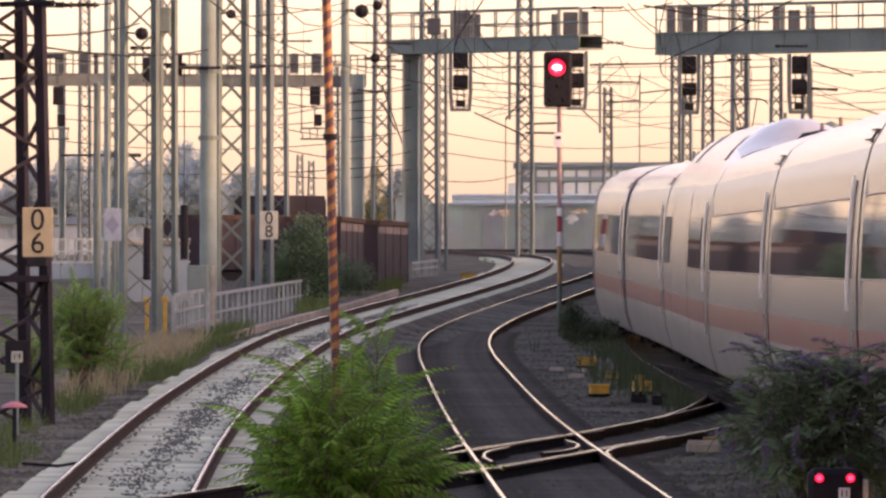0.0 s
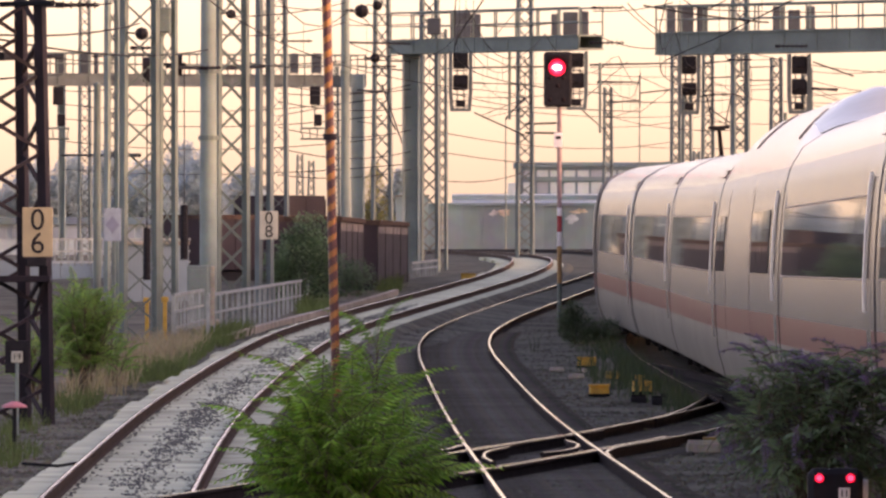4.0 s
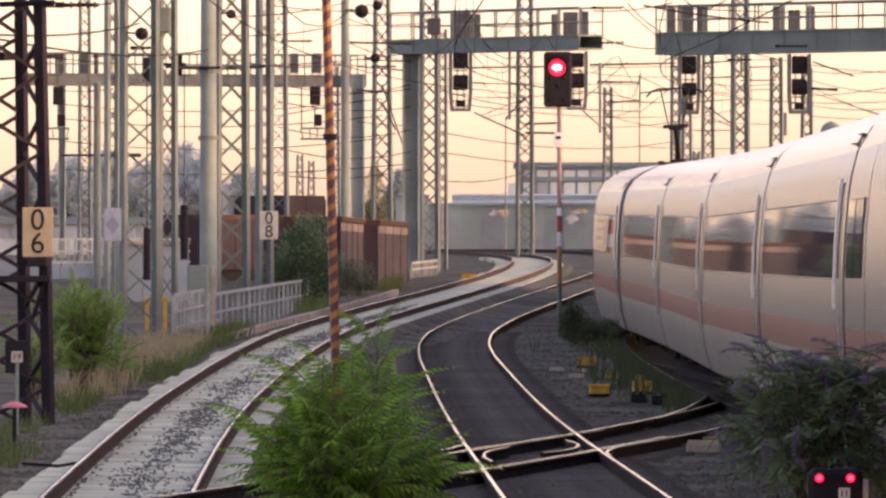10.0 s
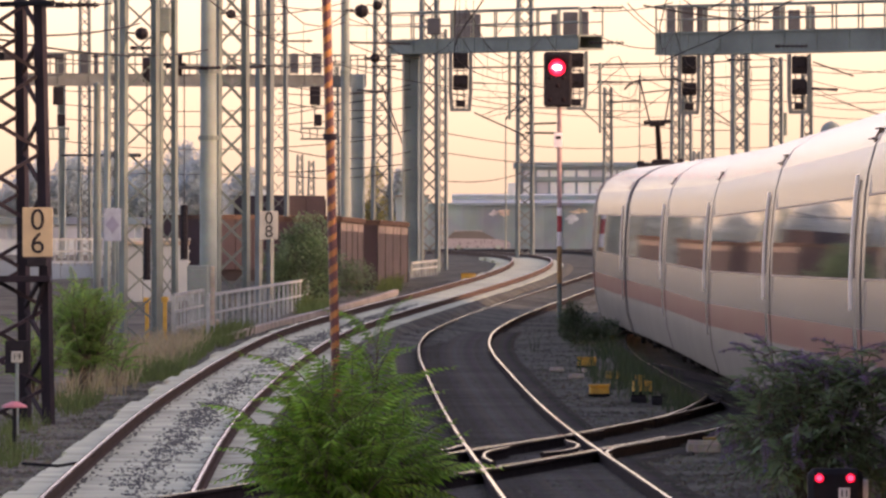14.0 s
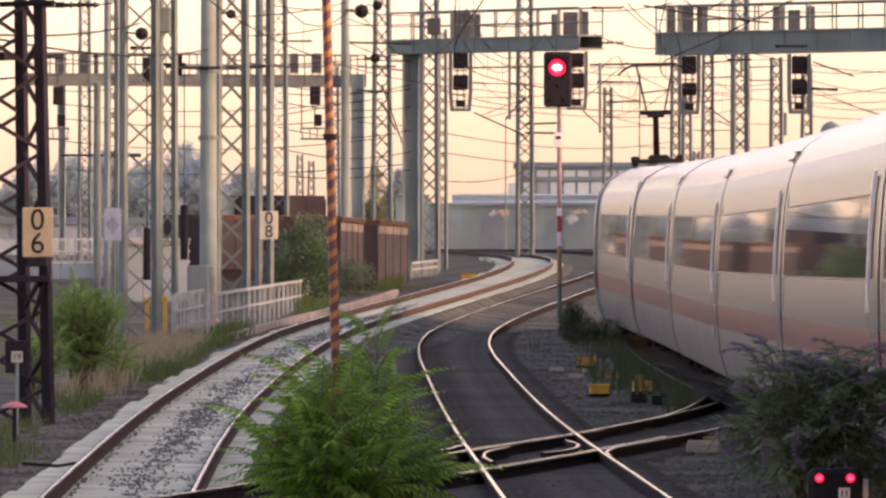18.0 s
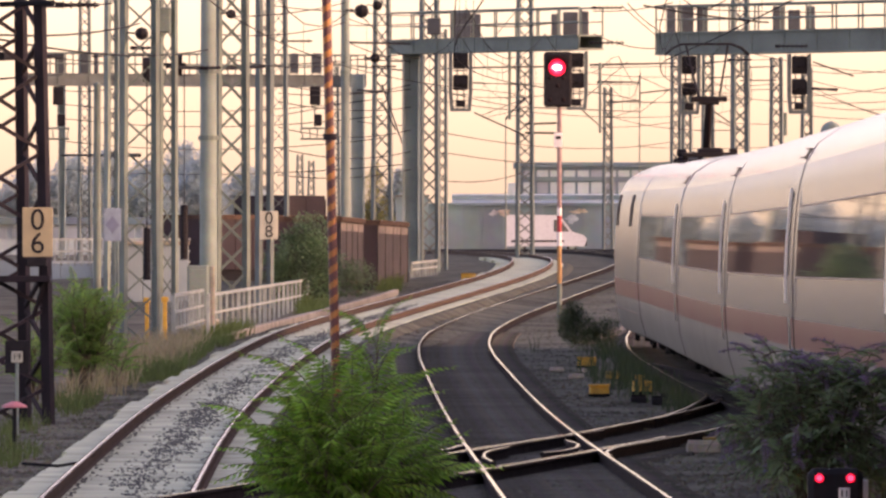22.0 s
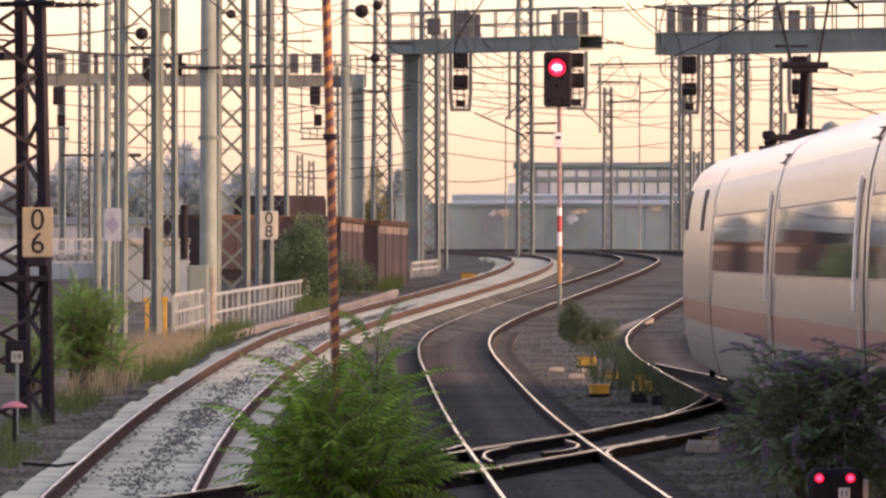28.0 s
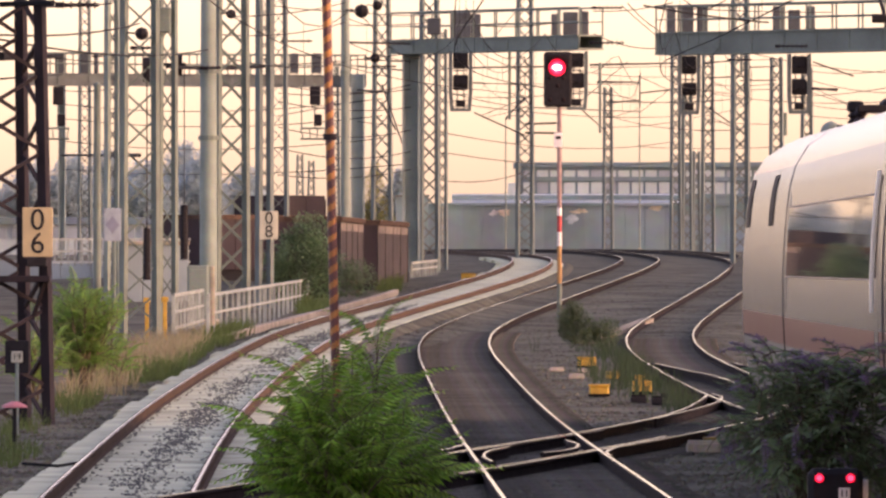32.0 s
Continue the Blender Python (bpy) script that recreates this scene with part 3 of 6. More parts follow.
def tube_mast(label, at, h, r0, r1, material, collars=()):
    t = thing("tubular_mast", label, "mast", at)
    part("shaft", Mesh().tube((0, 0, -0.3), (0, 0, h), r0, r1, 16), material, t, smooth=True)
    part("cap", Mesh().turn((0, 0, h), [(r1 * 1.1, 0), (r1 * 1.1, 0.05), (r1 * 0.4, 0.12)], 12), material, t)
    part("base_collar", Mesh().turn((0, 0, 0), [(r0 * 1.5, -0.2), (r0 * 1.5, 0.25), (r0 * 1.05, 0.3)], 12), M_KERB, t)
    for z in collars:
        c = Mesh().turn((0, 0, z), [(r0 * 1.12, -0.06), (r0 * 1.12, 0.06)], 12)
        part("clamp_band", c, M_GALV, t)
    return t


tube_mast("thick pale grey concrete pole", foot(-5.963, 250), 14, 0.235, 0.18, M_GALV2, (4.9, 6.6))
tube_mast("pale grey concrete pole near the wagons", foot(-3.281, 330), 18, 0.16, 0.13, M_GALV2, (7.2, 9.8))
tube_mast("short green-grey steel post", foot(-8.441, 240), 6.1, 0.1, 0.09, M_GALV, (3.2,))
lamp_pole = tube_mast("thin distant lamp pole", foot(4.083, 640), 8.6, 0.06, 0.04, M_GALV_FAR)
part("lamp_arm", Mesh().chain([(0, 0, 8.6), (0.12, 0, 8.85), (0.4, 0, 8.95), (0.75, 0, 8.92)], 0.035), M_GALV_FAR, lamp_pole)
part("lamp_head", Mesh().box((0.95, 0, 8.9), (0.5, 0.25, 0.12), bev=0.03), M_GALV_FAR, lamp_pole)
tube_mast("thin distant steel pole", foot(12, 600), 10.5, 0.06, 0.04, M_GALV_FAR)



# ---- signal gantries ----
def gantry(label, x0, y0, x1, y1, z_bot, z_top, z_rail, posts, depth=1.1, steel=M_GALV_FAR):
    """A box girder from (x0, y0) to (x1, y1) with a walkway rail above it."""
    t = thing("signal_gantry", label, "signal gantry", group="signal gantries")
    a, b = Vector((x0, y0, 0)), Vector((x1, y1, 0))
    d = (b - a).normalized()
    s = Vector((-d.y, d.x, 0)) * depth / 2
    up = lambda z: Vector((0, 0, z))
    # girder as an open channel with flanges and stiffeners
    g = Mesh()
    for sd in (-1, 1):
        g.add([a + s * sd + up(z_bot), b + s * sd + up(z_bot), b + s * sd + up(z_top), a + s * sd + up(z_top),
               a + s * sd * 0.95 + up(z_bot), b + s * sd * 0.95 + up(z_bot), b + s * sd * 0.95 + up(z_top), a + s * sd * 0.95 + up(z_top)],
              [(0, 1, 2, 3), (7, 6, 5, 4), (0, 4, 5, 1), (3, 2, 6, 7), (0, 3, 7, 4), (1, 5, 6, 2)])
    part("girder_web", g, steel, t)
    for z in (z_bot, z_top):
        f = Mesh()
        w = s * 1.12
        f.add([a - w + up(z - 0.03), b - w + up(z - 0.03), b + w + up(z - 0.03), a + w + up(z - 0.03), a - w + up(z + 0.03), b - w + up(z + 0.03), b + w + up(z + 0.03), a + w + up(z + 0.03)],
              [(3, 2, 1, 0), (4, 5, 6, 7), (0, 1, 5, 4), (1, 2, 6, 5), (2, 3, 7, 6), (3, 0, 4, 7)])
        part("girder_flange", f, steel, t)
    n_ribs = max(3, int((b - a).length / 1.3))
    for k in range(n_ribs + 1):
        p = a + (b - a) * k / n_ribs - s * 1.03
        part("stiffener", Mesh().beam(p + up(z_bot + 0.03), p + up(z_top - 0.03), 0.045), steel, t)
    for sd in (-1, 1):
        part("handrail", Mesh().tube(a + s * sd + up(z_rail), b + s * sd + up(z_rail), 0.035, n=6), M_GALV_FAR, t)
        part("mid_rail", Mesh().tube(a + s * sd + up((z_rail + z_top) / 2), b + s * sd + up((z_rail + z_top) / 2), 0.02, n=6), M_GALV_FAR, t)
    for k in range(posts + 1):
        p = a + (b - a) * k / posts
        part("rail_post", Mesh().beam(p - s + up(z_top), p - s + up(z_rail), 0.06), M_GALV_FAR, t)
        part("rail_post", Mesh().beam(p + s + up(z_top), p + s + up(z_rail), 0.06), M_GALV_FAR, t)
    return t


def column(t, x, y, w, d, z0, z1):
    c = Mesh().box((x, y, (z0 + z1) / 2), (w * 0.72, d, z1 - z0)).box((x - w * 0.43, y - d * 0.3, (z0 + z1) / 2), (w * 0.14, d * 1.5, z1 - z0)).box((x + w * 0.43, y - d * 0.3, (z0 + z1) / 2), (w * 0.14, d * 1.5, z1 - z0))
    part("column", c, M_COLUMN, t, "broad steel column with flanges")


def cabinet(t, x, y, z, w, h, name="signal_cabinet"):
    part(name, Mesh().box((x, y, z), (w, 0.5, h), bev=0.03), M_CASE, t)


def cage_signal(x, y, z0, z1, w, lamps, label="dark signal head in a steel cage"):
    """Signal hung under a gantry: side plates, back board, lamp hoods, service floor."""
    t = thing("gantry_signal", label, "railway signal", (x, y, z0), group="signals hung from gantries")
    h = z1 - z0
    for sx in (-1, 1):
        plate = Mesh()
        xo, xi = sx * w * 0.5, sx * w * 0.34
        lo = 0.86
        plate.add([(xo * lo, -0.3, 0), (xi * lo, -0.3, 0), (xi * lo, 0.25, 0), (xo * lo, 0.25, 0), (xo, -0.3, h * 0.3), (xi, -0.3, h * 0.3), (xi, 0.25, h * 0.3), (xo, 0.25, h * 0.3), (xo, -0.3, h), (xi, -0.3, h), (xi, 0.25, h), (xo, 0.25, h)],
                  [(3, 2, 1, 0), (8, 9, 10, 11), (0, 1, 5, 4), (1, 2, 6, 5), (2, 3, 7, 6), (3, 0, 4, 7), (4, 5, 9, 8), (5, 6, 10, 9), (6, 7, 11, 10), (7, 4, 8, 11)])
        part("side_plate", plate, M_GANTRY, t, "grey-green steel side plate")
        part("ladder_rail", Mesh().beam((sx * w * 0.14, 0.3, 0), (sx * w * 0.14, 0.3, h), 0.04), M_GANTRY, t)
    part("service_floor", Mesh().box((0, -0.1, 0.05), (w * 0.8, 0.7, 0.1)), M_GANTRY, t)
    for k in range(9):
        part("rung", Mesh().beam((-w * 0.3, 0.28, h * (0.08 + 0.1 * k)), (w * 0.3, 0.28, h * (0.08 + 0.1 * k)), 0.045), M_GANTRY, t)
    for zc, hh in lamps:
        b = part("signal_board", Mesh().box((0, -0.2, h * zc), (w * 0.64, 0.14, h * hh), bev=0.04), M_DARK, t, "black signal board")
        for k in (-1, 1):
            part("lamp_hood", Mesh().tube((k * w * 0.14, -0.27, h * zc), (k * w * 0.14, -0.47, h * zc + 0.02), 0.09, 0.1, 10), M_DARK, b)
    part("lower_lamp_box", Mesh().box((0, -0.15, h * 0.13), (w * 0.4, 0.3, h * 0.1), bev=0.03), M_DARK, t)
    return t


g1 = gantry("long grey-green signal gantry with walkway rail", -17.959, 420, -3.517, 425, 10.016, 10.474, 11.367, 22, steel=M_GANTRY)
column(g1, -3.68, 424, 0.6, 0.5, 2.6, 10.554)
column(g1, -16.424, 424, 0.3, 0.4, 2.6, 10.554)
for x, w in ((-15.315, 0.35), (-14.834, 0.2), (-6.357, 0.35), (-5.394, 0.4), (-16.399, 0.4)):
    cabinet(g1, x, 420.6, 10.933, w, 0.85)
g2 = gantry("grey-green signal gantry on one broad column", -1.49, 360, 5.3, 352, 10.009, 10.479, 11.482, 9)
column(g2, -1.159, 360, 0.662, 0.7, 2.0, 10.533)
for x, w, h in ((0.638, 0.75, 1.0), (1.193, 0.35, 0.9), (4.089, 0.3, 0.9), (4.639, 0.55, 1.05), (5.147, 0.3, 1.1), (-0.329, 0.5, 0.6)):
    cabinet(g2, x, 357.6, 10.95, w, h)
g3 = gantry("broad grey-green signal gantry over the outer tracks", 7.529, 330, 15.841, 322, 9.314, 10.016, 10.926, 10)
for x, w, h, z in ((7.662, 0.3, 1.5, 10.129), (8.193, 0.45, 1.0, 10.433), (8.705, 0.35, 1.0, 10.433), (11.254, 0.35, 0.95, 10.471), (11.8, 0.4, 0.7, 10.471), (12.347, 0.3, 0.95, 10.471)):
    cabinet(g3, x, 330.3, z, w, h)
column(g3, 16.951, 322, 0.7, 0.7, 1.5, 10.016)
cage_signal(0.634, 355.2, 7.82, 9.988, 0.859, ((0.48, 0.26), (0.85, 0.25)))
cage_signal(4.774, 351.5, 7.816, 9.899, 0.809, ((0.5, 0.26), (0.85, 0.25)))
cage_signal(8.225, 328.6, 7.288, 9.292, 0.756, ((0.42, 0.22), (0.82, 0.3)))
cage_signal(11.785, 325.4, 7.259, 9.226, 0.787, ((0.44, 0.26), (0.82, 0.3)))


def basket_signal(x, y, z_top):
    t = thing("gantry_signal", "small dark signals with a service basket below", "railway signal", (x, y, z_top), group="signals hung from gantries")
    for k in (-1, 1):
        part("hanger", Mesh().beam((k * 0.28 - 0.3, 0, 0), (k * 0.28 - 0.3, 0, -1.9), 0.06), M_GALV_FAR, t)
    part("upper_board", Mesh().box((0, -0.1, -0.5), (0.46, 0.2, 0.8), bev=0.04), M_DARK, t, "black signal board")
    part("lower_board", Mesh().box((0.12, -0.1, -1.55), (0.34, 0.2, 0.5), bev=0.04), M_DARK, t, "black signal board")
    m = Mesh()
    for z in (-1.9, -2.35):
        m.chain([(-0.62, -0.3, z), (0.45, -0.3, z), (0.45, 0.4, z), (-0.62, 0.4, z), (-0.62, -0.3, z)], 0.038, 4)
    part("basket_rail", m, M_GALV_FAR, t)
    for xx in (-0.62, -0.25, 0.1, 0.45):
        part("basket_post", Mesh().beam((xx, -0.3, -1.9), (xx * 0.8, -0.3, -2.38), 0.05), M_GALV_FAR, t)
    return t


basket_signal(-5.455, 419.62, 10.04)
basket_signal(-16.414, 419.62, 10.04)

# ---- the red main signal beside the middle track ----
M_LIT = glow("lit_red_lens", (1.0, 0.05, 0.10), 1.1)
# dim red emission for the outer lens disc, imitating the lamp's halo
M_LITRIM = glow("dim_red_lens_glow", (1.0, 0.02, 0.06), 0.35)
M_LITCORE = glow("lit_red_lens_core", (1.0, 0.5, 0.5), 4.0)
M_REDPAINT = mat("red_paint", (0.35, 0.03, 0.03), 0.5, vary=0.2)
M_WPAINT = mat("white_paint", (0.75, 0.73, 0.70), 0.5, vary=0.15)


def main_signal():
    x, y = 2.901, 245
    t = thing("main_signal", "black main signal showing red on a slim banded pole", "railway signal", (x, y, ground_z(x, y)))
    z = lambda v: v - ground_z(x, y)
    r = 0.06
    bands = [(0.853, 1.74, M_GALV, "pole_foot"), (1.74, 2.67, mat("faded_orange_paint", (0.36, 0.20, 0.07), 0.6, vary=0.3), "pole_band"), (2.67, 3.022, M_WPAINT, "pole_band"), (3.022, 3.43, M_REDPAINT, "pole_band"),
             (3.43, 3.627, M_WPAINT, "pole_band"), (3.627, 6.204, mat("pole_red_grey", (0.25, 0.17, 0.16), 0.6, vary=0.25), "pole")]
    for z0, z1, m, nm in bands:
        part(nm, Mesh().tube((0, 0, z(z0)), (0, 0, z(z1)), r, n=12), m, t, smooth=True)
    zc = z(6.823)
    w, h = 0.704, 1.38
    b = part("signal_board", Mesh().box((-0.04, -0.1, zc), (w, 0.16, h), bev=0.06), M_DARK, t, "black signal board with white edge")
    part("board_back", Mesh().box((-0.04, 0.12, zc), (w * 0.8, 0.28, h * 0.9), bev=0.03), M_DARK, t)
    zl = z(7.119)
    # outer disc larger than the lens, added as its glowing halo
    part("lit_lens", Mesh().turn((-0.06, -0.2, zl), [(0.04, 0), (0.2, -0.01), (0.215, 0.02)], 20, axis="y"), M_LITRIM, b, "lit red signal lens widened into a halo disc")
    part("lens_ring", Mesh().turn((-0.06, -0.225, zl), [(0.02, 0), (0.145, 0.005), (0.145, 0.02)], 20, axis="y"), M_LIT, b)
    core = Mesh().turn((-0.06, -0.235, zl), [(0.02, 0), (0.085, 0.005), (0.085, 0.02)], 20, axis="y")
    core.v = [((x + 0.06) * 1.35 - 0.06, yy, (q - zl) * 0.72 + zl) for x, yy, q in core.v]
    part("lens_core", core, M_LITCORE, b, "glaring centre of the lit lens")
    part("hood", Mesh().loft([[(-0.06 + 0.29 * math.cos(a), yy, zl + 0.29 * math.sin(a)) for a in [HALF_TURN * i / 12 for i in range(13)]] for yy in (-0.2, -0.46)], None, False, False), M_DARK, b)
    for dx, dz in ((0.14, -0.25), (-0.2, -0.25), (0.0, -0.45), (-0.2, -0.8), (0.14, -0.8)):
        part("dark_lens", Mesh().turn((dx - 0.04, -0.19, zl + dz), [(0.02, -0.02), (0.06, 0), (0.06, 0.03)], 12, axis="y"), M_DOORGLASS, b)
    part("mast_plate", Mesh().box((-0.03, -0.09, z(5.317)), (0.2, 0.02, 0.36), bev=0.006), M_WPAINT, t, "white plate with dark bar")
    part("plate_bar", Mesh().box((-0.03, -0.105, z(5.373)), (0.13, 0.01, 0.08)), M_DARK, t)
    return t


main_signal()


# ---- low two-lamp signal in front ----
def dwarf_signal():
    d = 86
    x = 3.43
    t = thing("shunting_signal", "low black signal with two lit red lamps", "railway signal", (x, d, ground_z(x, d)))
    g = ground_z(x, d)
    zt, zb = 0.325 - g, 0.05
    hs = part("housing", Mesh().box((0, 0, (zt + zb) / 2), (0.48, 0.3, zt - zb), bev=0.05), M_DARK, t)
    for px in (3.287, 3.559):
        zl = 0.241 - g
        ln = part("lit_lens", Mesh().turn((px - x, -0.17, zl), [(0.015, -0.012), (0.036, 0), (0.042, 0.03)], 16, axis="y"), M_LITRIM, hs, "lit red lamp")
        part("lens_core", Mesh().turn((px - x, -0.185, zl), [(0.004, -0.004), (0.026, 0), (0.026, 0.01)], 14, axis="y"), M_LIT, ln, "bright centre of the lamp")
    part("number_plate", Mesh().box((3.504 - x, -0.16, 0.108 - g), (0.1, 0.012, 0.1), bev=0.004), M_WPAINT, hs, "white plate with two dark bars")
    for k in (-1, 1):
        part("plate_bar", Mesh().box((3.504 - x + k * 0.02, -0.17, 0.108 - g), (0.012, 0.006, 0.06)), M_DARK, hs)
    p = part("side_post", Mesh().box((3.692 - x, 0.05, (zt - 0.1) / 2), (0.06, 0.06, zt - 0.1), bev=0.01), M_WPAINT, t, "white post with red foot")
    part("red_band", Mesh().box((3.692 - x, 0.05, 0.12), (0.066, 0.066, 0.18)), M_REDPAINT, p)
    part("support", Mesh().box((0, 0, 0.0), (0.3, 0.3, 0.2)), M_CONCRETE, t)


dwarf_signal()

# ---- hazard pole ----
M_HAZ_Y = mat("orange_yellow_band", (0.33, 0.125, 0.025), 0.5, vary=0.3, scale=8)
M_HAZ_K = mat("dark_maroon_band", (0.08, 0.024, 0.022), 0.5, vary=0.3, scale=8)


def hazard_pole():
    x, y = -0.978, 93
    g = ground_z(x, y)
    t = thing("hazard_pole", "leaning pole wound with orange and black bands", "pole", (x, y, g))
    h, r, n, rows = 5.4, 0.043, 16, 300
    lean = -1.08 - -0.999
    k = lean / 3.26
    m = Mesh()
    for j in range(rows + 1):
        z = h * j / rows
        for i in range(n):
            a = 2 * HALF_TURN * i / n
            m.v.append((r * math.cos(a) + k * z, r * math.sin(a), z))
    for j in range(rows):
        for i in range(n):
            m.f.append((j * n + i, j * n + (i + 1) % n, j * n + n + (i + 1) % n, j * n + n + i))
            m.m.append(int(((j * h / rows) / 0.145 - i / n) % 1 > 0.42))
    part("banded_shaft", m, [M_HAZ_Y, M_HAZ_K], t, smooth=True)
    part("clamp", Mesh().turn((k * (3.317 - g), 0, 3.317 - g), [(0.065, -0.03), (0.065, 0.03)], 12), M_MAROON, t)
    part("foot_block", Mesh().box((0, 0, 0.05), (0.35, 0.35, 0.25), bev=0.03), M_CONCRETE, t)


hazard_pole()


# ---- signs ----
def letters(text, size, material, parent, at):
    cu = bpy.data.curves.new("digit", "FONT")
    cu.body, cu.size, cu.align_x, cu.align_y, cu.extrude = text, size, "CENTER", "CENTER", 0.004
    ob = bpy.data.objects.new("digit", cu)
    me = bpy.data.meshes.new_from_object(ob)
    bpy.data.objects.remove(ob)
    me.materials.clear()
    me.materials.append(material)
    o = new("digit", me)
    o.parent = parent
    o.matrix_basis = pose(*at, 90, 0, 0)
    return o


def number_sign(label, x, y, z, w, h, chars, size, post=None, box=False, face=M_SIGNW):
    t = thing("number_sign", label, "sign", (x, y, z))
    p = part("plate", Mesh().box((0, 0, 0), (w, 0.03, h), bev=0.01), face, t, "cream enamel plate" if face == M_SIGNW else "white enamel plate")
    n = len(chars)
    for i, ch in enumerate(chars):
        if n == 2 and h > w * 1.3:
            letters(ch, size, M_DARK, p, (0, -0.022, h * (0.23 - 0.47 * i)))
        else:
            letters(ch, size, M_DARK, p, ((i - 0.5) * size * 0.5, -0.022, 0))
    if box:
        part("lamp_box", Mesh().box((-0.02, 0.05, -h / 2 - 0.08), (w * 0.7, 0.2, 0.14), bev=0.02), M_DARK, t)
    part("bracket", Mesh().box((w * 0.3, 0.06, 0), (0.06, 0.1, h * 0.8)), M_DARK, t)
    if post:
        part("post", Mesh().tube((0, 0.04, -post), (0, 0.04, 0), 0.025), M_GALV2, t)
    return t


number_sign("cream sign with black digits on the maroon mast", -6.198, 150.3, 2.645, 0.466, 0.759, "06", 0.46, box=True)
number_sign("small pale sign with black digits beside wagons", -4.638, 262, 3.27, 0.482, 0.753, "08", 0.46, face=M_SIGNW2)
s19 = number_sign("small square white sign with black digits on a post", -5.72, 132, 0.897, 0.152, 0.152, "19", 0.12, post=1.05, face=M_SIGNW2)
part("backing", Mesh().box((0, 0.05, 0), (0.32, 0.03, 0.44), bev=0.01), M_DARK, s19)
lev = thing("point_indicator", "flat pink and white point lever disc", "railway fitting", (-5.722, 131.3, 0.258))
part("disc", Mesh().turn((0, 0, 0), [(0.17, -0.03), (0.16, 0.0), (0.05, 0.05)], 16), mat("faded_red_paint", (0.5, 0.16, 0.17), 0.5, vary=0.25), lev)
part("stem", Mesh().tube((0, 0, -0.5), (0, 0, 0), 0.03), M_DARK, lev)
dia = thing("diamond_sign", "white board with grey diamond on a thin post", "sign", (-7.128, 212, 3.049))
part("board", Mesh().box((0, 0, 0), (0.378, 0.03, 0.707), bev=0.01), mat("grey_white_board", (0.25, 0.31, 0.34), 0.5, vary=0.15), dia)
part("diamond", Mesh().add([(0, -0.03, 0.2), (0.15, -0.03, 0), (0, -0.03, -0.2), (-0.15, -0.03, 0), (0, -0.02, 0.2), (0.15, -0.02, 0), (0, -0.02, -0.2), (-0.15, -0.02, 0)], [(3, 2, 1, 0), (0, 1, 5, 4), (1, 2, 6, 5), (2, 3, 7, 6), (3, 0, 4, 7)]), mat("diamond_grey", (0.17, 0.19, 0.24), 0.5, vary=0.15), dia)
part("post", Mesh().tube((0.03, 0.04, 0.588 - 3.049), (0.03, 0.04, 0.3), 0.05), M_GALV, dia)


# ---- tension weights, insulators, spools ----
def tension_weight(x, y, z_top, z_bot, w, z_rod):
    t = thing("tension_weight", "stack of dark round tension weights on a rod", "counterweight", (x, y, z_bot), group="tension weights")
    n = 9
    h = (z_top - z_bot) / n
    for k in range(n):
        part("weight_disc", Mesh().turn((0, 0, k * h), [(w * 0.5, 0.0), (w * 0.5, h * 0.9), (w * 0.44, h * 0.92), (w * 0.44, h)], 12), M_DARK, t)
    part("rod", Mesh().tube((0, 0, 0), (0, 0, z_rod - z_bot), 0.015, n=6), M_DARK, t)


tension_weight(-6.317, 240, 3.664, 2.326, 0.193, 7.153)
tension_weight(-6.414, 213, 2.98, 1.854, 0.159, 6.457)
for x, y, z, r in ((-6.571, 214.5, 7.228, 0.15), (-1.986, 240, 8.395, 0.18), (-5.388, 250, 8.587, 0.13), (-2.531, 379.7, 12.306, 0.2), (-2.619, 379.7, 10.277, 0.2)):
    b = thing("wire_spool", "dark round wire tension drum", "overhead fitting", (x, y, z), group="wire drums")
    part("drum", Mesh().turn((0, 0, 0), [(r * 0.3, -r * 0.95), (r * 0.75, -r * 0.65), (r, 0), (r * 0.75, r * 0.65), (r * 0.3, r * 0.95)], 14, axis="x"), M_DARK, b, smooth=True)
    part("hook", Mesh().tube((0, 0, 0), (-r * 2.2, 0, r * 0.15), 0.02), M_DARK, b)
whl = thing("wire_tensioner", "dark spoked tension wheel with wire groove", "overhead fitting", (-6.32, 236, 6.987))
part("rim", Mesh().turn((0, 0, 0), [(0.2, -0.04), (0.27, -0.06), (0.24, 0), (0.27, 0.06), (0.2, 0.04)], 20, axis="x"), M_DARK, whl)
part("axle_arm", Mesh().tube((-0.6, 0, 0.02), (0.15, 0, 0.02), 0.04), M_DARK, whl)
part("second_rim", Mesh().turn((-0.8, 0, -0.1), [(0.2, -0.06), (0.3, -0.08), (0.3, 0.08), (0.2, 0.06)], 18, axis="x"), M_DARK, whl)
trf = thing("pole_box", "grey-green switch box high on the mast", "electrical box", (-6.473, 227.68, 7.868))
part("case", Mesh().box((0, 0, 0), (0.34, 0.3, 0.6), bev=0.03), M_GALV_FAR, trf)
for k in range(6):
    part("fin", Mesh().box((0, -0.17, -0.25 + k * 0.1), (0.36, 0.05, 0.03)), M_GALV_FAR, trf)

# ---- bridge railing beside the slab track ----
M_RAILING = mat("pale_railing_paint", (0.25, 0.30, 0.275), 0.6, vary=0.3, scale=3)


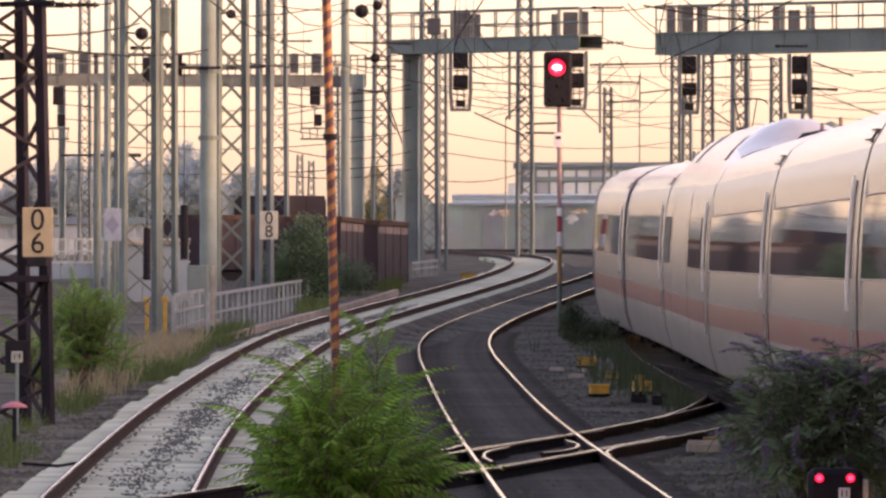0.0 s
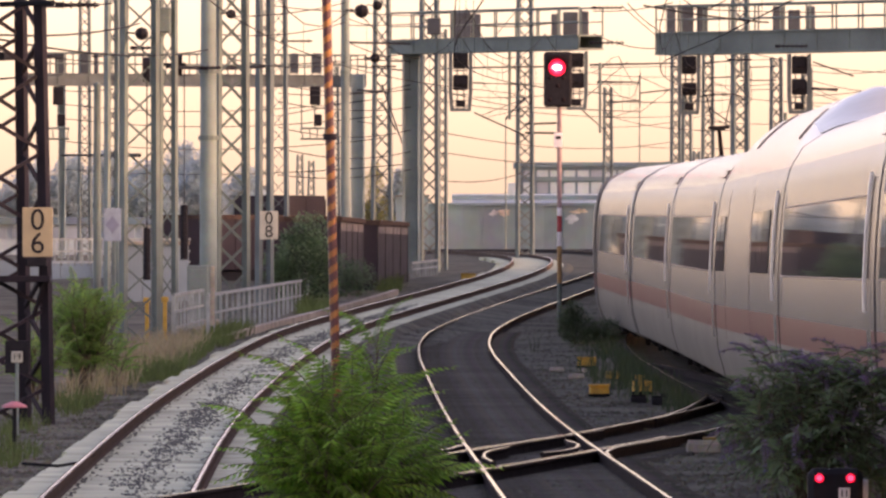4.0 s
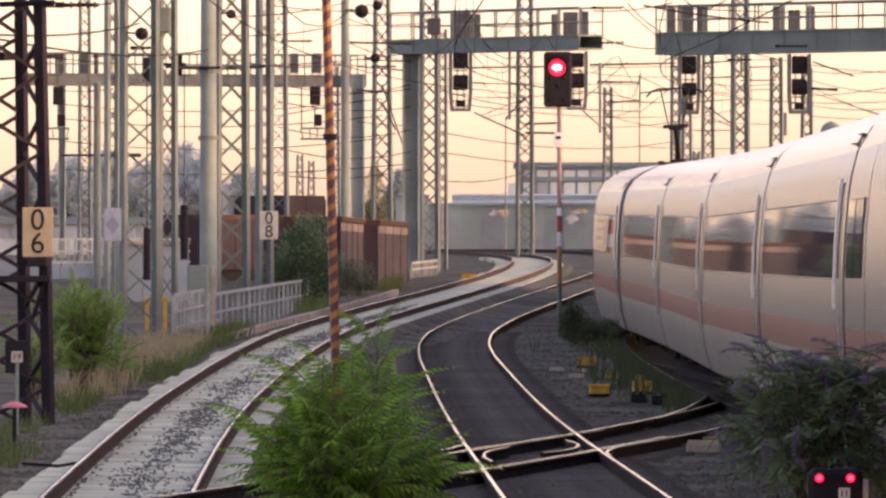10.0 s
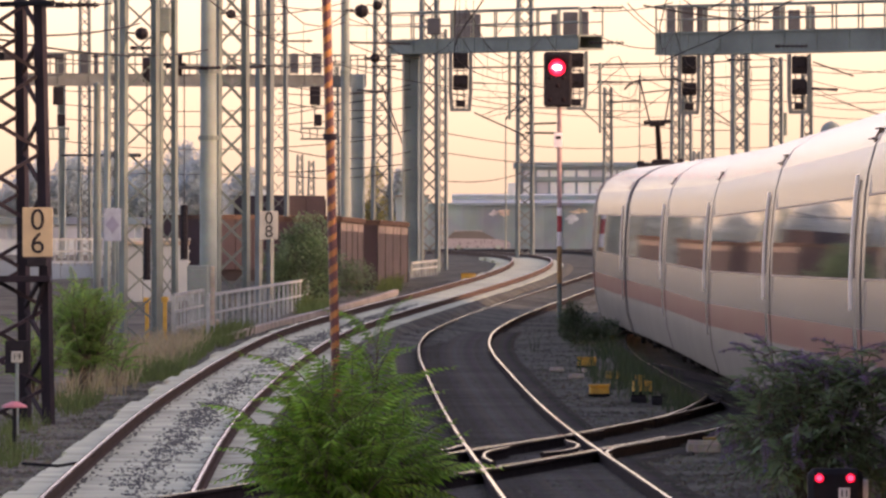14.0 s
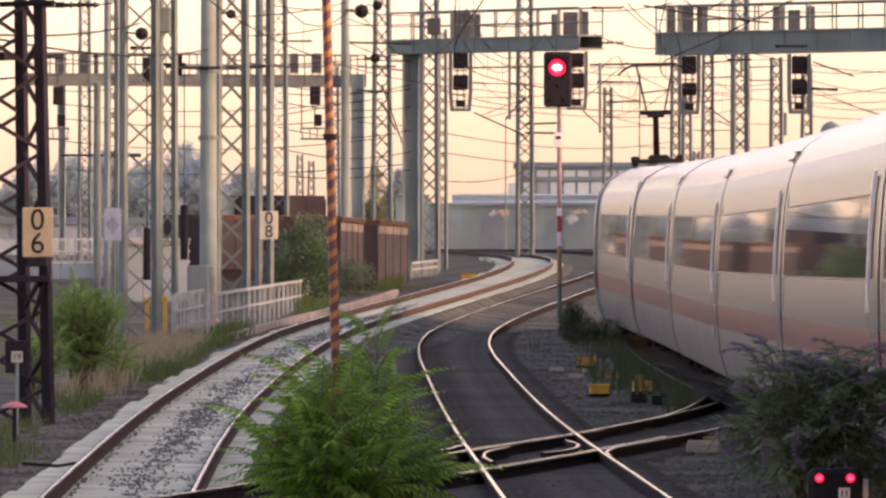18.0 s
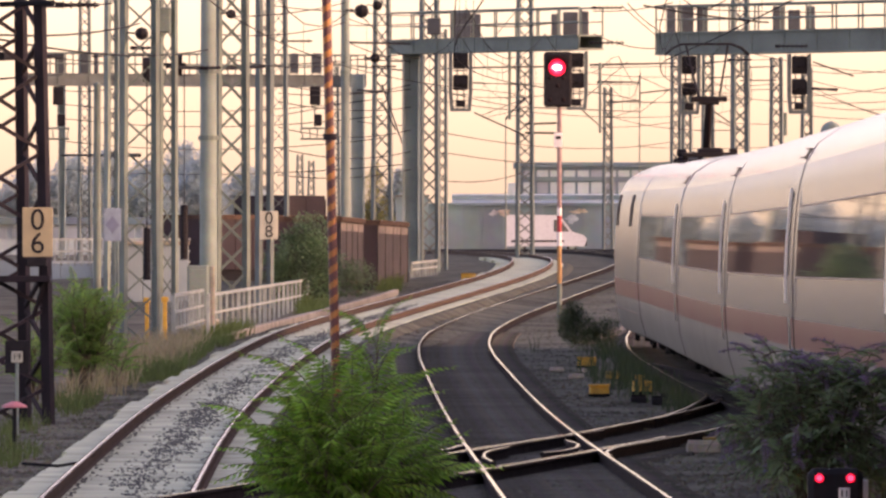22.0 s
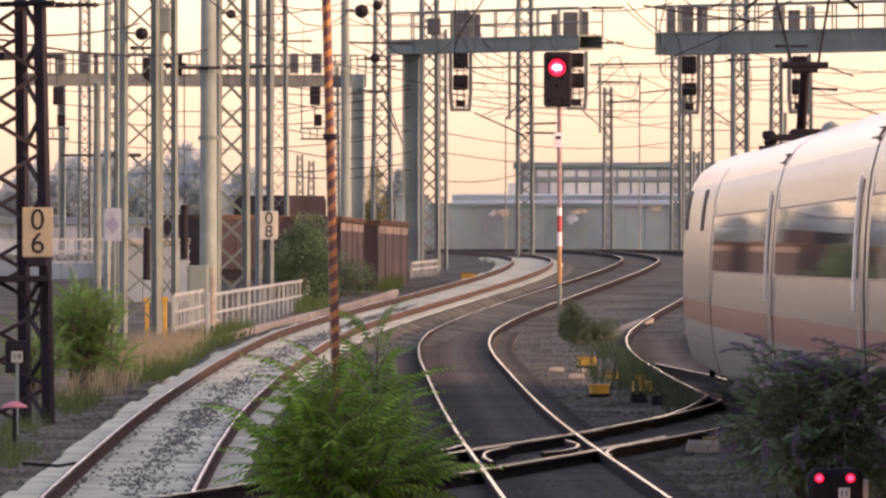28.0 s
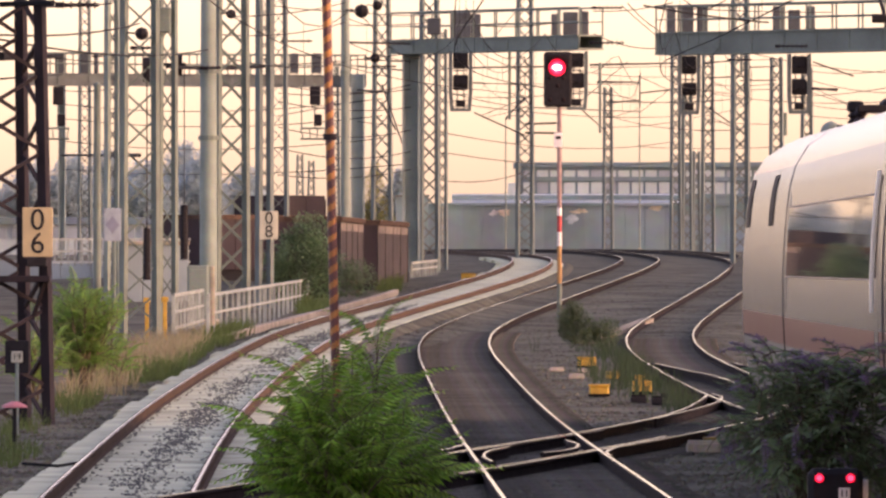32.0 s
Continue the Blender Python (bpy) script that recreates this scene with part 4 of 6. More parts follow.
def railing(label, p0, p1, n, bars=1):
    """p0 and p1: x, y, foot z, top z."""
    t = thing("railing", label, "railing", group="bridge railings")
    at = lambda k: [a + (b - a) * k for a, b in zip(p0, p1)]
    for f in (1.0, 0.55, 0.12)[:bars + 1]:
        a, b = at(0), at(1)
        part("rail_bar", Mesh().beam((a[0], a[1], a[2] + (a[3] - a[2]) * f), (b[0], b[1], b[2] + (b[3] - b[2]) * f), 0.07 if f == 1 else 0.05), M_RAILING, t)
    for k in range(n + 1):
        a = at(k / n)
        big = k % 5 == 0
        part("post" if big else "baluster", Mesh().box((a[0], a[1], (a[2] + a[3]) / 2 - 0.02), (0.09 if big else 0.06, 0.09 if big else 0.06, a[3] - a[2]), bev=0.01), M_RAILING, t)
    return t


railing("pale painted bridge railing with many balusters", (-5.403, 226, 0.543, 1.491), (-4.093, 298, 0.8, 1.793), 20, 1)
railing("short pale bridge railing panel", (-5.921, 216, 0.684, 1.516), (-5.471, 224, 0.84, 1.612), 8, 2)
railing("short distant pale railing beyond the wagons", (-1.094, 340, 1.816, 2.324), (-0.223, 352, 1.929, 2.434), 9, 1)
railing("long pale railing in front of the retaining wall", (-13.257, 330, 2.24, 3.112), (-7.911, 345, 2.248, 3.16), 26, 2)
pst = thing("concrete_post", "pale concrete post by the railing", "post", (-5.206, 222, 0.838))
part("shaft", Mesh().box((0, 0, 0.65), (0.1, 0.12, 1.35), bev=0.02), M_KERB, pst)
cab = thing("relay_cabinet", "small grey trackside relay cabinet", "electrical box", (-5.886, 236, 0.965))
part("case", Mesh().box((0, 0, 0.6), (0.5, 0.4, 1.25), bev=0.03), M_GALV2, cab)
part("door", Mesh().box((0, -0.21, 0.6), (0.4, 0.02, 1.05), bev=0.005), M_GALV2, cab)
for x, y in ((-6.746, 224), (-6.39, 226)):
    q = thing("marker_post", "orange marker post among weeds", "post", (x, y, ground_z(x, y)))
    part("shaft", Mesh().box((0, 0, 0.5), (0.09, 0.07, 1.0), bev=0.01), M_YELLOW, q)
    part("cap", Mesh().box((0, 0, 1.05), (0.16, 0.12, 0.12), bev=0.02), M_YELLOW, q)

# ---- rusty wagons on the siding ----
M_WAGON = mat("rusty_wagon_plate", (0.054, 0.047, 0.046), 0.85, vary=0.45, scale=1.2, fine=12, bump=0.3, spec=0.2)
# paler tone for the band below the wagon rim
M_PALEBOARD = mat("pale_wagon_boards", (0.15, 0.13, 0.11), 0.9, vary=0.6, scale=2.5, fine=12, bump=0.3)
M_WAGON2 = mat("dark_maroon_wagon", (0.03, 0.02, 0.023), 0.85, vary=0.35, scale=1.0, fine=10, bump=0.3)


def wagon(label, p0, p1, z0, z1, width, material, ribs, rim=True, band=False):
    """A box wagon whose near side runs from p0 to p1."""
    a, b = Vector((*p0, 0)), Vector((*p1, 0))
    d = (b - a).normalized()
    s = Vector((-d.y, d.x, 0))
    t = thing("goods_wagon", label, "goods wagon", (0, 0, 0), group="wagons on the siding")
    up = lambda z: Vector((0, 0, z))
    bx = lambda q0, q1, w, za, zb: Mesh().add([q0 + up(za), q1 + up(za), q1 + s * w + up(za), q0 + s * w + up(za), q0 + up(zb), q1 + up(zb), q1 + s * w + up(zb), q0 + s * w + up(zb)], [(3, 2, 1, 0), (4, 5, 6, 7), (0, 1, 5, 4), (1, 2, 6, 5), (2, 3, 7, 6), (3, 0, 4, 7)])
    part("body", bx(a, b, width, z0 + 0.25, z1), material, t)
    if rim:
        part("top_rim", bx(a - s * 0.08 - d * 0.08, b - s * 0.08 + d * 0.08, width + 0.16, z1 - 0.14, z1 + 0.02), M_RUST, t)
    part("underframe", bx(a + s * 0.2, b + s * 0.2, width - 0.4, z0 - 0.3, z0 + 0.25), M_DARK, t)
    # dark sheet on the near end, shade given as colour
    part("end_wall", bx(a - d * 0.03 + s * 0.02, a - d * 0.002 + s * 0.02, width - 0.04, z0 + 0.27, z1 - 0.15), M_WAGON2, t, "end wall with its shade painted dark")
    ln = (b - a).length
    for k in range(ribs + 1):
        q = a + d * (ln * k / ribs)
        part("side_rib", bx(q - s * 0.025 - d * 0.05, q - s * 0.025 + d * 0.05, 0.025, z0 + 0.25, z1 - 0.14), material, t)
        if band and k < ribs:
            q1 = a + d * (ln * (k + 1) / ribs)
            part("upper_board", bx(q - s * 0.02 + d * 0.12, q1 - s * 0.02 - d * 0.12, 0.02, z1 - 0.42, z1 - 0.17), M_PALEBOARD, t, "pale upper board")
    return t


wagon("rusty open goods wagon with upright ribs", (-2.173, 326), (-1.231, 340), 1.3, 3.72, 2.4, M_WAGON, 4, band=True)
wagon("rusty open goods wagon beside bushes", (-3.222, 308), (-2.62, 322), 1.4, 3.74, 2.4, M_WAGON, 4, band=True)
wagon("long dark maroon covered wagon", (-7.823, 342), (-3.701, 350), 1.853, 3.996, 2.6, M_WAGON2, 7)
wagon("dark maroon wagon with tall upper box", (-5.669, 360), (-4.348, 362), 2.878, 4.822, 2.4, M_WAGON2, 2, rim=False)

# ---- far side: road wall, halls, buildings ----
# cladding and wall colours are shifted pale and blue to carry haze
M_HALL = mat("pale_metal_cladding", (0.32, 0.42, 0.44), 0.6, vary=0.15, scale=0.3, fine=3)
M_FARWALL = mat("haze_blue_concrete_wall", (0.13, 0.20, 0.225), 0.9, vary=0.25, scale=0.12, fine=0.8, spec=0.1)
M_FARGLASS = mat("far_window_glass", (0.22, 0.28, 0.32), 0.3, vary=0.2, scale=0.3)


def scrawl(x, y, z, w, h):
    """An uneven flat patch of sprayed paint."""
    r = random.Random(int(abs(x) * 100))
    n = 17
    ps = [(x + w * 0.7 * r.uniform(0.35, 1) * math.cos(2 * HALF_TURN * k / n), y, z + h * 0.5 * r.uniform(0.35, 1) * math.sin(2 * HALF_TURN * k / n)) for k in range(n)]
    return Mesh().add([(x, y, z)] + ps, [(0, 1 + (k + 1) % n, 1 + k) for k in range(n)])


wall = thing("wall_road", "long grey graffiti-covered road retaining wall", "wall", kind="structure")
x0, x1 = -5.793, 28.805
npan = 24
for k in range(npan):
    xa = x0 + (x1 - x0) * k / npan
    xb = x0 + (x1 - x0) * (k + 1) / npan
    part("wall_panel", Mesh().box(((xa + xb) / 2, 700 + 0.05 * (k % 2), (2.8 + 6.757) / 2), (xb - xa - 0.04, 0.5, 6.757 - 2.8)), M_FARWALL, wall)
part("coping", Mesh().box(((x0 + x1) / 2, 699.9, 6.797), (x1 - x0, 0.8, 0.2)), M_FARWALL, wall)
# sprayed colours muted, with the distance haze mixed in
for x, z, w, h, c in ((4.379, 6.188, 0.9, 0.7, (0.32, 0.29, 0.24)), (3.616, 6.188, 0.6, 0.6, (0.30, 0.34, 0.37)), (9.199, 5.786, 0.9, 0.9, (0.25, 0.34, 0.38)), (9.802, 6.308, 1.3, 0.6, (0.30, 0.30, 0.24)), (15.105, 6.549, 1.0, 0.6, (0.30, 0.30, 0.24)), (17.515, 5.866, 0.9, 0.8, (0.25, 0.33, 0.35))):
    part("painted_patch", scrawl(x, 699.68, z, w, h), mat("patch_paint", c, 0.8, vary=0.4, scale=1.5), wall)
hall = thing("factory_hall", "long grey factory hall with rows of windows", "building", kind="")
bx0, bx1, by = 5.809, 33.894, 760
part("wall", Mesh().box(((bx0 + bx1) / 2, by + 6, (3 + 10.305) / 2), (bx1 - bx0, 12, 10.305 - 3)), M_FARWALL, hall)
part("roof_edge", Mesh().box(((bx0 + bx1) / 2, by + 5.9, 10.261), (bx1 - bx0 + 0.6, 12.6, 0.4)), M_FARWALL, hall)
for r, (za, zb) in enumerate(((9.344, 9.825), (7.99, 8.907))):
    nb = 26
    for k in range(nb):
        xa = bx0 + 0.4 + (bx1 - bx0 - 0.8) * k / nb
        wd = (bx1 - bx0 - 0.8) / nb * 0.82
        w = part("window", Mesh().box((xa + wd / 2, by - 0.02, (za + zb) / 2), (wd, 0.08, zb - za)), M_HALL if (k * 7 + r * 3) % 5 else M_FARGLASS, hall, "pale glazed window bay")
for r, z in enumerate((9.126, 7.903)):
    part("ledge", Mesh().box(((bx0 + bx1) / 2, by - 0.1, z), (bx1 - bx0, 0.3, 0.22)), M_FARWALL, hall)
shed = thing("corrugated_shed", "low shed with pale corrugated roof", "building")
sx0, sx1 = 0.671, 17.872
sm = Mesh()
ns = 90
for k in range(ns):
    xa = sx0 + (sx1 - sx0) * k / ns
    w = (sx1 - sx0) / ns
    sm.add([(xa, 728, 7.001), (xa + w / 2, 727.9, 7.001 + 0.05), (xa + w, 728, 7.001), (xa, 733, 7.756), (xa + w / 2, 733, 7.756 + 0.06), (xa + w, 733, 7.756)], [(0, 1, 4, 3), (1, 2, 5, 4)])
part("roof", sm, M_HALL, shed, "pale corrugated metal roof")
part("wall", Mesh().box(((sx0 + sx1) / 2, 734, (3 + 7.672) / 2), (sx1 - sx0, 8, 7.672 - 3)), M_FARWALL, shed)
part("roof_vent", Mesh().box((5.244, 731, 8.133), (0.8, 1, 0.9)), M_HALL, shed)
wks = thing("works_building", "dark blue-grey works building with stepped roof", "building")
part("wall", Mesh().box((-2.2, 694, 5.1), (2.3, 6, 4.4)), M_FARWALL, wks)
part("roof_box", Mesh().box((-2.5, 694, 7.55), (0.8, 4, 0.5)), M_FARWALL, wks)
part("roof_edge", Mesh().box((-2.2, 693.9, 7.34), (2.5, 6.4, 0.12)), M_GANTRY, wks)
ret = thing("wall_left", "pale grey retaining wall behind the masts", "wall", kind="structure")
lx0, lx1 = -16.977, -1.69
for k in range(14):
    xa = lx0 + (lx1 - lx0) * k / 14
    xb = lx0 + (lx1 - lx0) * (k + 1) / 14
    part("wall_panel", Mesh().box(((xa + xb) / 2, 352 + 0.04 * (k % 2), (1.0 + 2.414) / 2), (xb - xa - 0.03, 0.4, 2.414 - 1.0)), mat("pale_concrete", (0.25, 0.32, 0.32), 0.9, vary=0.2, scale=0.4) if k == 0 else bpy.data.materials["pale_concrete"], ret)
yard = thing("wall_yard", "low pale concrete retaining wall in the yard", "wall", kind="structure")
for k in range(4):
    part("wall_panel", Mesh().box((-9.4 + k * 0.47, 300 + 0.03 * (k % 2), 1.6), (0.455, 0.35, 2.5), bev=0.02), bpy.data.materials["pale_concrete"], yard)
part("coping", Mesh().box((-8.7, 299.95, 2.9), (1.95, 0.5, 0.12), bev=0.02), M_KERB, yard)
lh = thing("goods_shed", "pale grey goods shed behind the masts", "building")
part("wall", Mesh().box((-20.405, 566, (3 + 4.882) / 2), (-11.715 - -29.094, 10, 4.882 - 3)), M_HALL, lh)
part("roof", Mesh().box((-20.405, 566, 4.914), (-11.715 - -29.094 + 1, 11, 0.4)), M_FARWALL, lh)
for k in range(16):
    part("window", Mesh().box((-28.451 + k * 1.05, 560.9, 4.239), (0.7, 0.1, 0.7)), M_FARGLASS, lh)



# ---- road traffic on the far road ----
M_VAN = mat("white_van_paint", (0.52, 0.56, 0.58), 0.3, vary=0.05, coat=0.4, bump=0)
M_SILVER = mat("silver_car_paint", (0.30, 0.36, 0.37), 0.4, 0.2, vary=0.05, coat=0.2, bump=0)


def wheels(t, xs, r, y):
    for x in xs:
        for s in (-1, 1):
            w = part("wheel", Mesh().turn((x, s * y, r), [(r * 0.6, -0.09), (r, -0.08), (r, 0.08), (r * 0.6, 0.09)], 16, axis="y"), M_RUBBER, t)
            part("rim", Mesh().turn((x, s * (y + 0.06), r), [(r * 0.3, -0.05), (r * 0.58, -0.04), (r * 0.58, 0.06)], 12, axis="y"), M_GALV2, w)


def van():
    t = thing("delivery_van", "white delivery van driving along the far road", "van")
    side = [(-2.75, 0.4), (2.6, 0.4), (2.75, 0.9), (2.55, 1.15), (1.75, 1.4), (1.05, 2.35), (0.75, 2.52), (-2.6, 2.55), (-2.75, 2.4)]
    part("body", Mesh().loft([[(x, y, z) for x, z in side] for y in (-0.95, -0.9, 0.9, 0.95)]), M_VAN, t)
    part("side_window", Mesh().loft([[(x, y, z) for x, z in ((0.5, 1.4), (1.55, 1.4), (0.98, 2.2), (0.5, 2.2))] for y in (-0.965, -0.94)]), M_GLASS, t)
    part("windscreen", Mesh().loft([[(x, y, z) for x, z in ((1.72, 1.45), (1.76, 1.45), (1.1, 2.33), (1.06, 2.33))] for y in (-0.8, 0.8)]), M_GLASS, t)
    part("bumper", Mesh().box((2.68, 0, 0.6), (0.2, 1.8, 0.3), bev=0.04), M_DARK, t)
    part("side_trim", Mesh().box((-0.6, -0.96, 0.75), (3.6, 0.03, 0.14)), M_DARK, t)
    wheels(t, (-1.75, 1.75), 0.34, 0.82)
    return t


def car(label, paint):
    t = thing("estate_car", label, "car", group="cars on the far road")
    lo = [(-2.2, 0.3), (2.15, 0.3), (2.2, 0.6), (2.0, 0.78), (1.15, 0.9), (-2.2, 0.95)]
    up = [(-2.15, 0.95), (1.15, 0.9), (0.35, 1.38), (-0.3, 1.45), (-1.7, 1.4)]
    part("body", Mesh().loft([[(x, y, z) for x, z in lo] for y in (-0.88, 0.88)]), paint, t)
    part("cabin", Mesh().loft([[(x, y * k, z) for x, z in up] for y, k in ((-0.82, 1), (0.82, 1))]), M_GLASS, t, "dark glazed cabin")
    part("roof", Mesh().box((-0.7, 0, 1.44), (1.9, 1.4, 0.06), bev=0.02), paint, t)
    wheels(t, (-1.35, 1.35), 0.31, 0.78)
    return t


VAN = van()
# dark paint raised to mid grey in place of haze over the road
M_DARKCAR = mat("dark_grey_car_paint", (0.22, 0.22, 0.23), 0.3, 0.3, vary=0.05, coat=0.4, bump=0)
CARS = [car("silver estate car driving along the far road", M_SILVER) for k in range(2)] + [car("dark grey estate car driving along the far road", M_DARKCAR) for k in range(4)]
ROAD_Y, ROAD_Z = 672, 3.34
road = thing("road_far", "grey asphalt road beyond the tracks", "road", kind="structure")
part("surface", Mesh().box((0, 675, 3.28), (300, 12, 0.1)), mat("asphalt", (0.06, 0.06, 0.062), 0.85, vary=0.3, scale=0.5, fine=8, bump=0.3), road)



# ---- plants ----
M_AIL = leafy("tree_of_heaven_leaf", (0.225, 0.46, 0.07), 0.45, vary=0.75)
M_BUD = leafy("buddleia_leaf", (0.19, 0.30, 0.15), 0.5, vary=0.5)
M_BUDF = leafy("buddleia_flower", (0.27, 0.21, 0.31), 0.35)
M_SHRUB = leafy("shrub_leaf", (0.22, 0.40, 0.10), 0.55, vary=0.5)
M_SHRUB2 = leafy("dark_shrub_leaf", (0.13, 0.235, 0.125), 0.5)
M_DRY = leafy("dry_grass", (0.36, 0.31, 0.18), 0.45)
M_WEED = leafy("dark_weed", (0.05, 0.085, 0.04), 0.4)
M_SHRUB3 = leafy("shaded_shrub_leaf", (0.11, 0.165, 0.09), 0.45)
M_GRASS = leafy("weed_grass", (0.10, 0.15, 0.045), 0.4)
# leaf colour lifted far above real foliage to imitate haze
M_TREE = leafy("hazed_tree_leaf", (0.46, 0.58, 0.60), 0.6, vary=0.15)
M_TREEY = leafy("yellow_green_tree_leaf", (0.26, 0.27, 0.10), 0.45)
M_STEM = mat("green_brown_stem", (0.09, 0.075, 0.04), 0.8, vary=0.3)


def leaf(m, base, tip, width, mi=0):
    """A folded lance-shaped leaf from base to tip."""
    b, t = Vector(base), Vector(tip)
    d = t - b
    s = d.cross(Vector((0, 0, 1)))
    s = (s.normalized() if s.length > 1e-5 else Vector((1, 0, 0))) * width / 2
    up = s.cross(d).normalized() * width * 0.18
    c = b + d * 0.45
    m.add([b, c + s + up, t, c - s + up, c], [(0, 1, 4), (1, 2, 4), (4, 2, 3), (0, 4, 3)], mi)


def frond_data(seed, length, material=M_AIL, pairs=13, slim=0.24):
    """A feathered leaf: arching midrib with paired slender leaflets that droop."""
    r = random.Random(seed)
    m = Mesh()
    n = pairs + 3
    pts = []
    for k in range(n):
        u = k / (n - 1)
        pts.append(Vector((0, u * length, math.sin(u * 2.1) * length * 0.26 - u * u * length * 0.36)))
    m.chain([tuple(p) for p in pts], 0.004, 4, 1)
    for k in range(2, n):
        p = pts[k]
        u = k / (n - 1)
        ll = length * 0.23 * (1 - 0.6 * abs(u - 0.42) / 0.58) * r.uniform(0.92, 1.08)
        for s in (-1, 1):
            leaf(m, p, p + Vector((s * ll * r.uniform(0.6, 0.75), ll * r.uniform(0.2, 0.32), -ll * r.uniform(0.55, 0.8))), ll * slim)
    leaf(m, pts[-1], pts[-1] + Vector((0, length * 0.12, -length * 0.06)), length * 0.04)
    return m.data("frond", [material, M_STEM])


FRONDS = [frond_data(k, 0.60 + 0.05 * k, M_AIL, 13, 0.25) for k in range(5)]


def ailanthus(label, x, y, h, spread, n, seed, stems, fronds=FRONDS, name="tree_of_heaven", dome=0.55):
    g = ground_z(x, y)
    t = thing(name, label, "shrub", (x, y, g))
    r = random.Random(seed)
    for s in range(stems):
        a = s * 2.4 + r.uniform(-0.4, 0.4)
        lean = spread * 0.62 * math.sqrt((s + 0.1) / stems)
        hh = h * (1.0 - dome * lean / (spread * 0.62)) * r.uniform(0.85, 1.08) if s else h
        p0 = Vector((r.uniform(-0.1, 0.1), r.uniform(-0.1, 0.1), 0))
        p1 = p0 + Vector((math.cos(a) * lean * 0.4, math.sin(a) * lean * 0.4, hh * 0.55))
        p2 = p0 + Vector((math.cos(a) * lean, math.sin(a) * lean, hh))
        part("stem", Mesh().tube(p0, p1, 0.022, 0.016, 7).tube(p1, p2, 0.016, 0.008, 7), M_STEM, t)
        for k in range(n):
            u = 0.25 + 0.75 * (k + r.random()) / n
            q = p0.lerp(p1, u / 0.55) if u < 0.55 else p1.lerp(p2, (u - 0.55) / 0.45)
            f = part("frond", fronds[r.randrange(len(fronds))], None, t)
            az = k * 137.5 + r.uniform(-30, 30)
            el = -5 + 58 * u + r.uniform(-15, 15)
            f.matrix_basis = Matrix.Translation(q) @ Euler((0, 0, radians(az))).to_matrix().to_4x4() @ Euler((radians(el), 0, 0)).to_matrix().to_4x4() @ Matrix.Scale(r.uniform(0.75, 1.15), 4)
    return t


ailanthus("bright green tree of heaven shrub beside the track", -1.02, 87, 1.52, 1.12, 13, 3, 23, dome=0.55)
ailanthus("small dark tree of heaven sapling between the tracks", -0.764, 103, 1.60, 0.3, 16, 5, 4)
ailanthus("low green tree of heaven shoots", -0.36, 88, 0.72, 0.36, 10, 9, 5)


def spray_data(seed, length, flower):
    """A buddleia shoot: arching stem, paired lance leaves, flower panicle at the drooping tip."""
    r = random.Random(seed)
    m = Mesh()
    pts = [Vector((0, u * length, math.sin(u * 2.0) * length * 0.34 - u ** 3 * length * 0.38)) for u in [k / 11 for k in range(12)]]
    m.chain([tuple(p) for p in pts], 0.005, 4, 2)
    for k in range(1, 9, 2 if flower else 1):
        for s in (-1, 1):
            ll = 0.2 * r.uniform(0.7, 1.15)
            a = r.uniform(-0.5, 0.5)
            leaf(m, pts[k], pts[k] + Vector((s * ll * 0.75 * math.cos(a), ll * 0.6, ll * (math.sin(a) - 0.35))), ll * 0.26)
    if flower:
        for k in range(110):
            u = r.random()
            p = pts[7].lerp(pts[11], u) + Vector((r.gauss(0, 1), r.gauss(0, 1), r.gauss(0, 1))) * 0.02 * (1.15 - u * 0.9)
            p.z += 0.03 * math.sin(u * 3.1)
            leaf(m, p, p + Vector((r.gauss(0, 0.02), 0.012, r.gauss(0, 0.02))), 0.017, 1)
    else:
        for k in range(9, 12):
            leaf(m, pts[k], pts[k] + Vector((r.uniform(-0.05, 0.05), 0.12, -0.03)), 0.03)
    return m.data("shoot", [M_BUD, M_BUDF, M_STEM])


SHOOTS = [spray_data(40 + k, 0.62, k % 3 == 0) for k in range(6)]


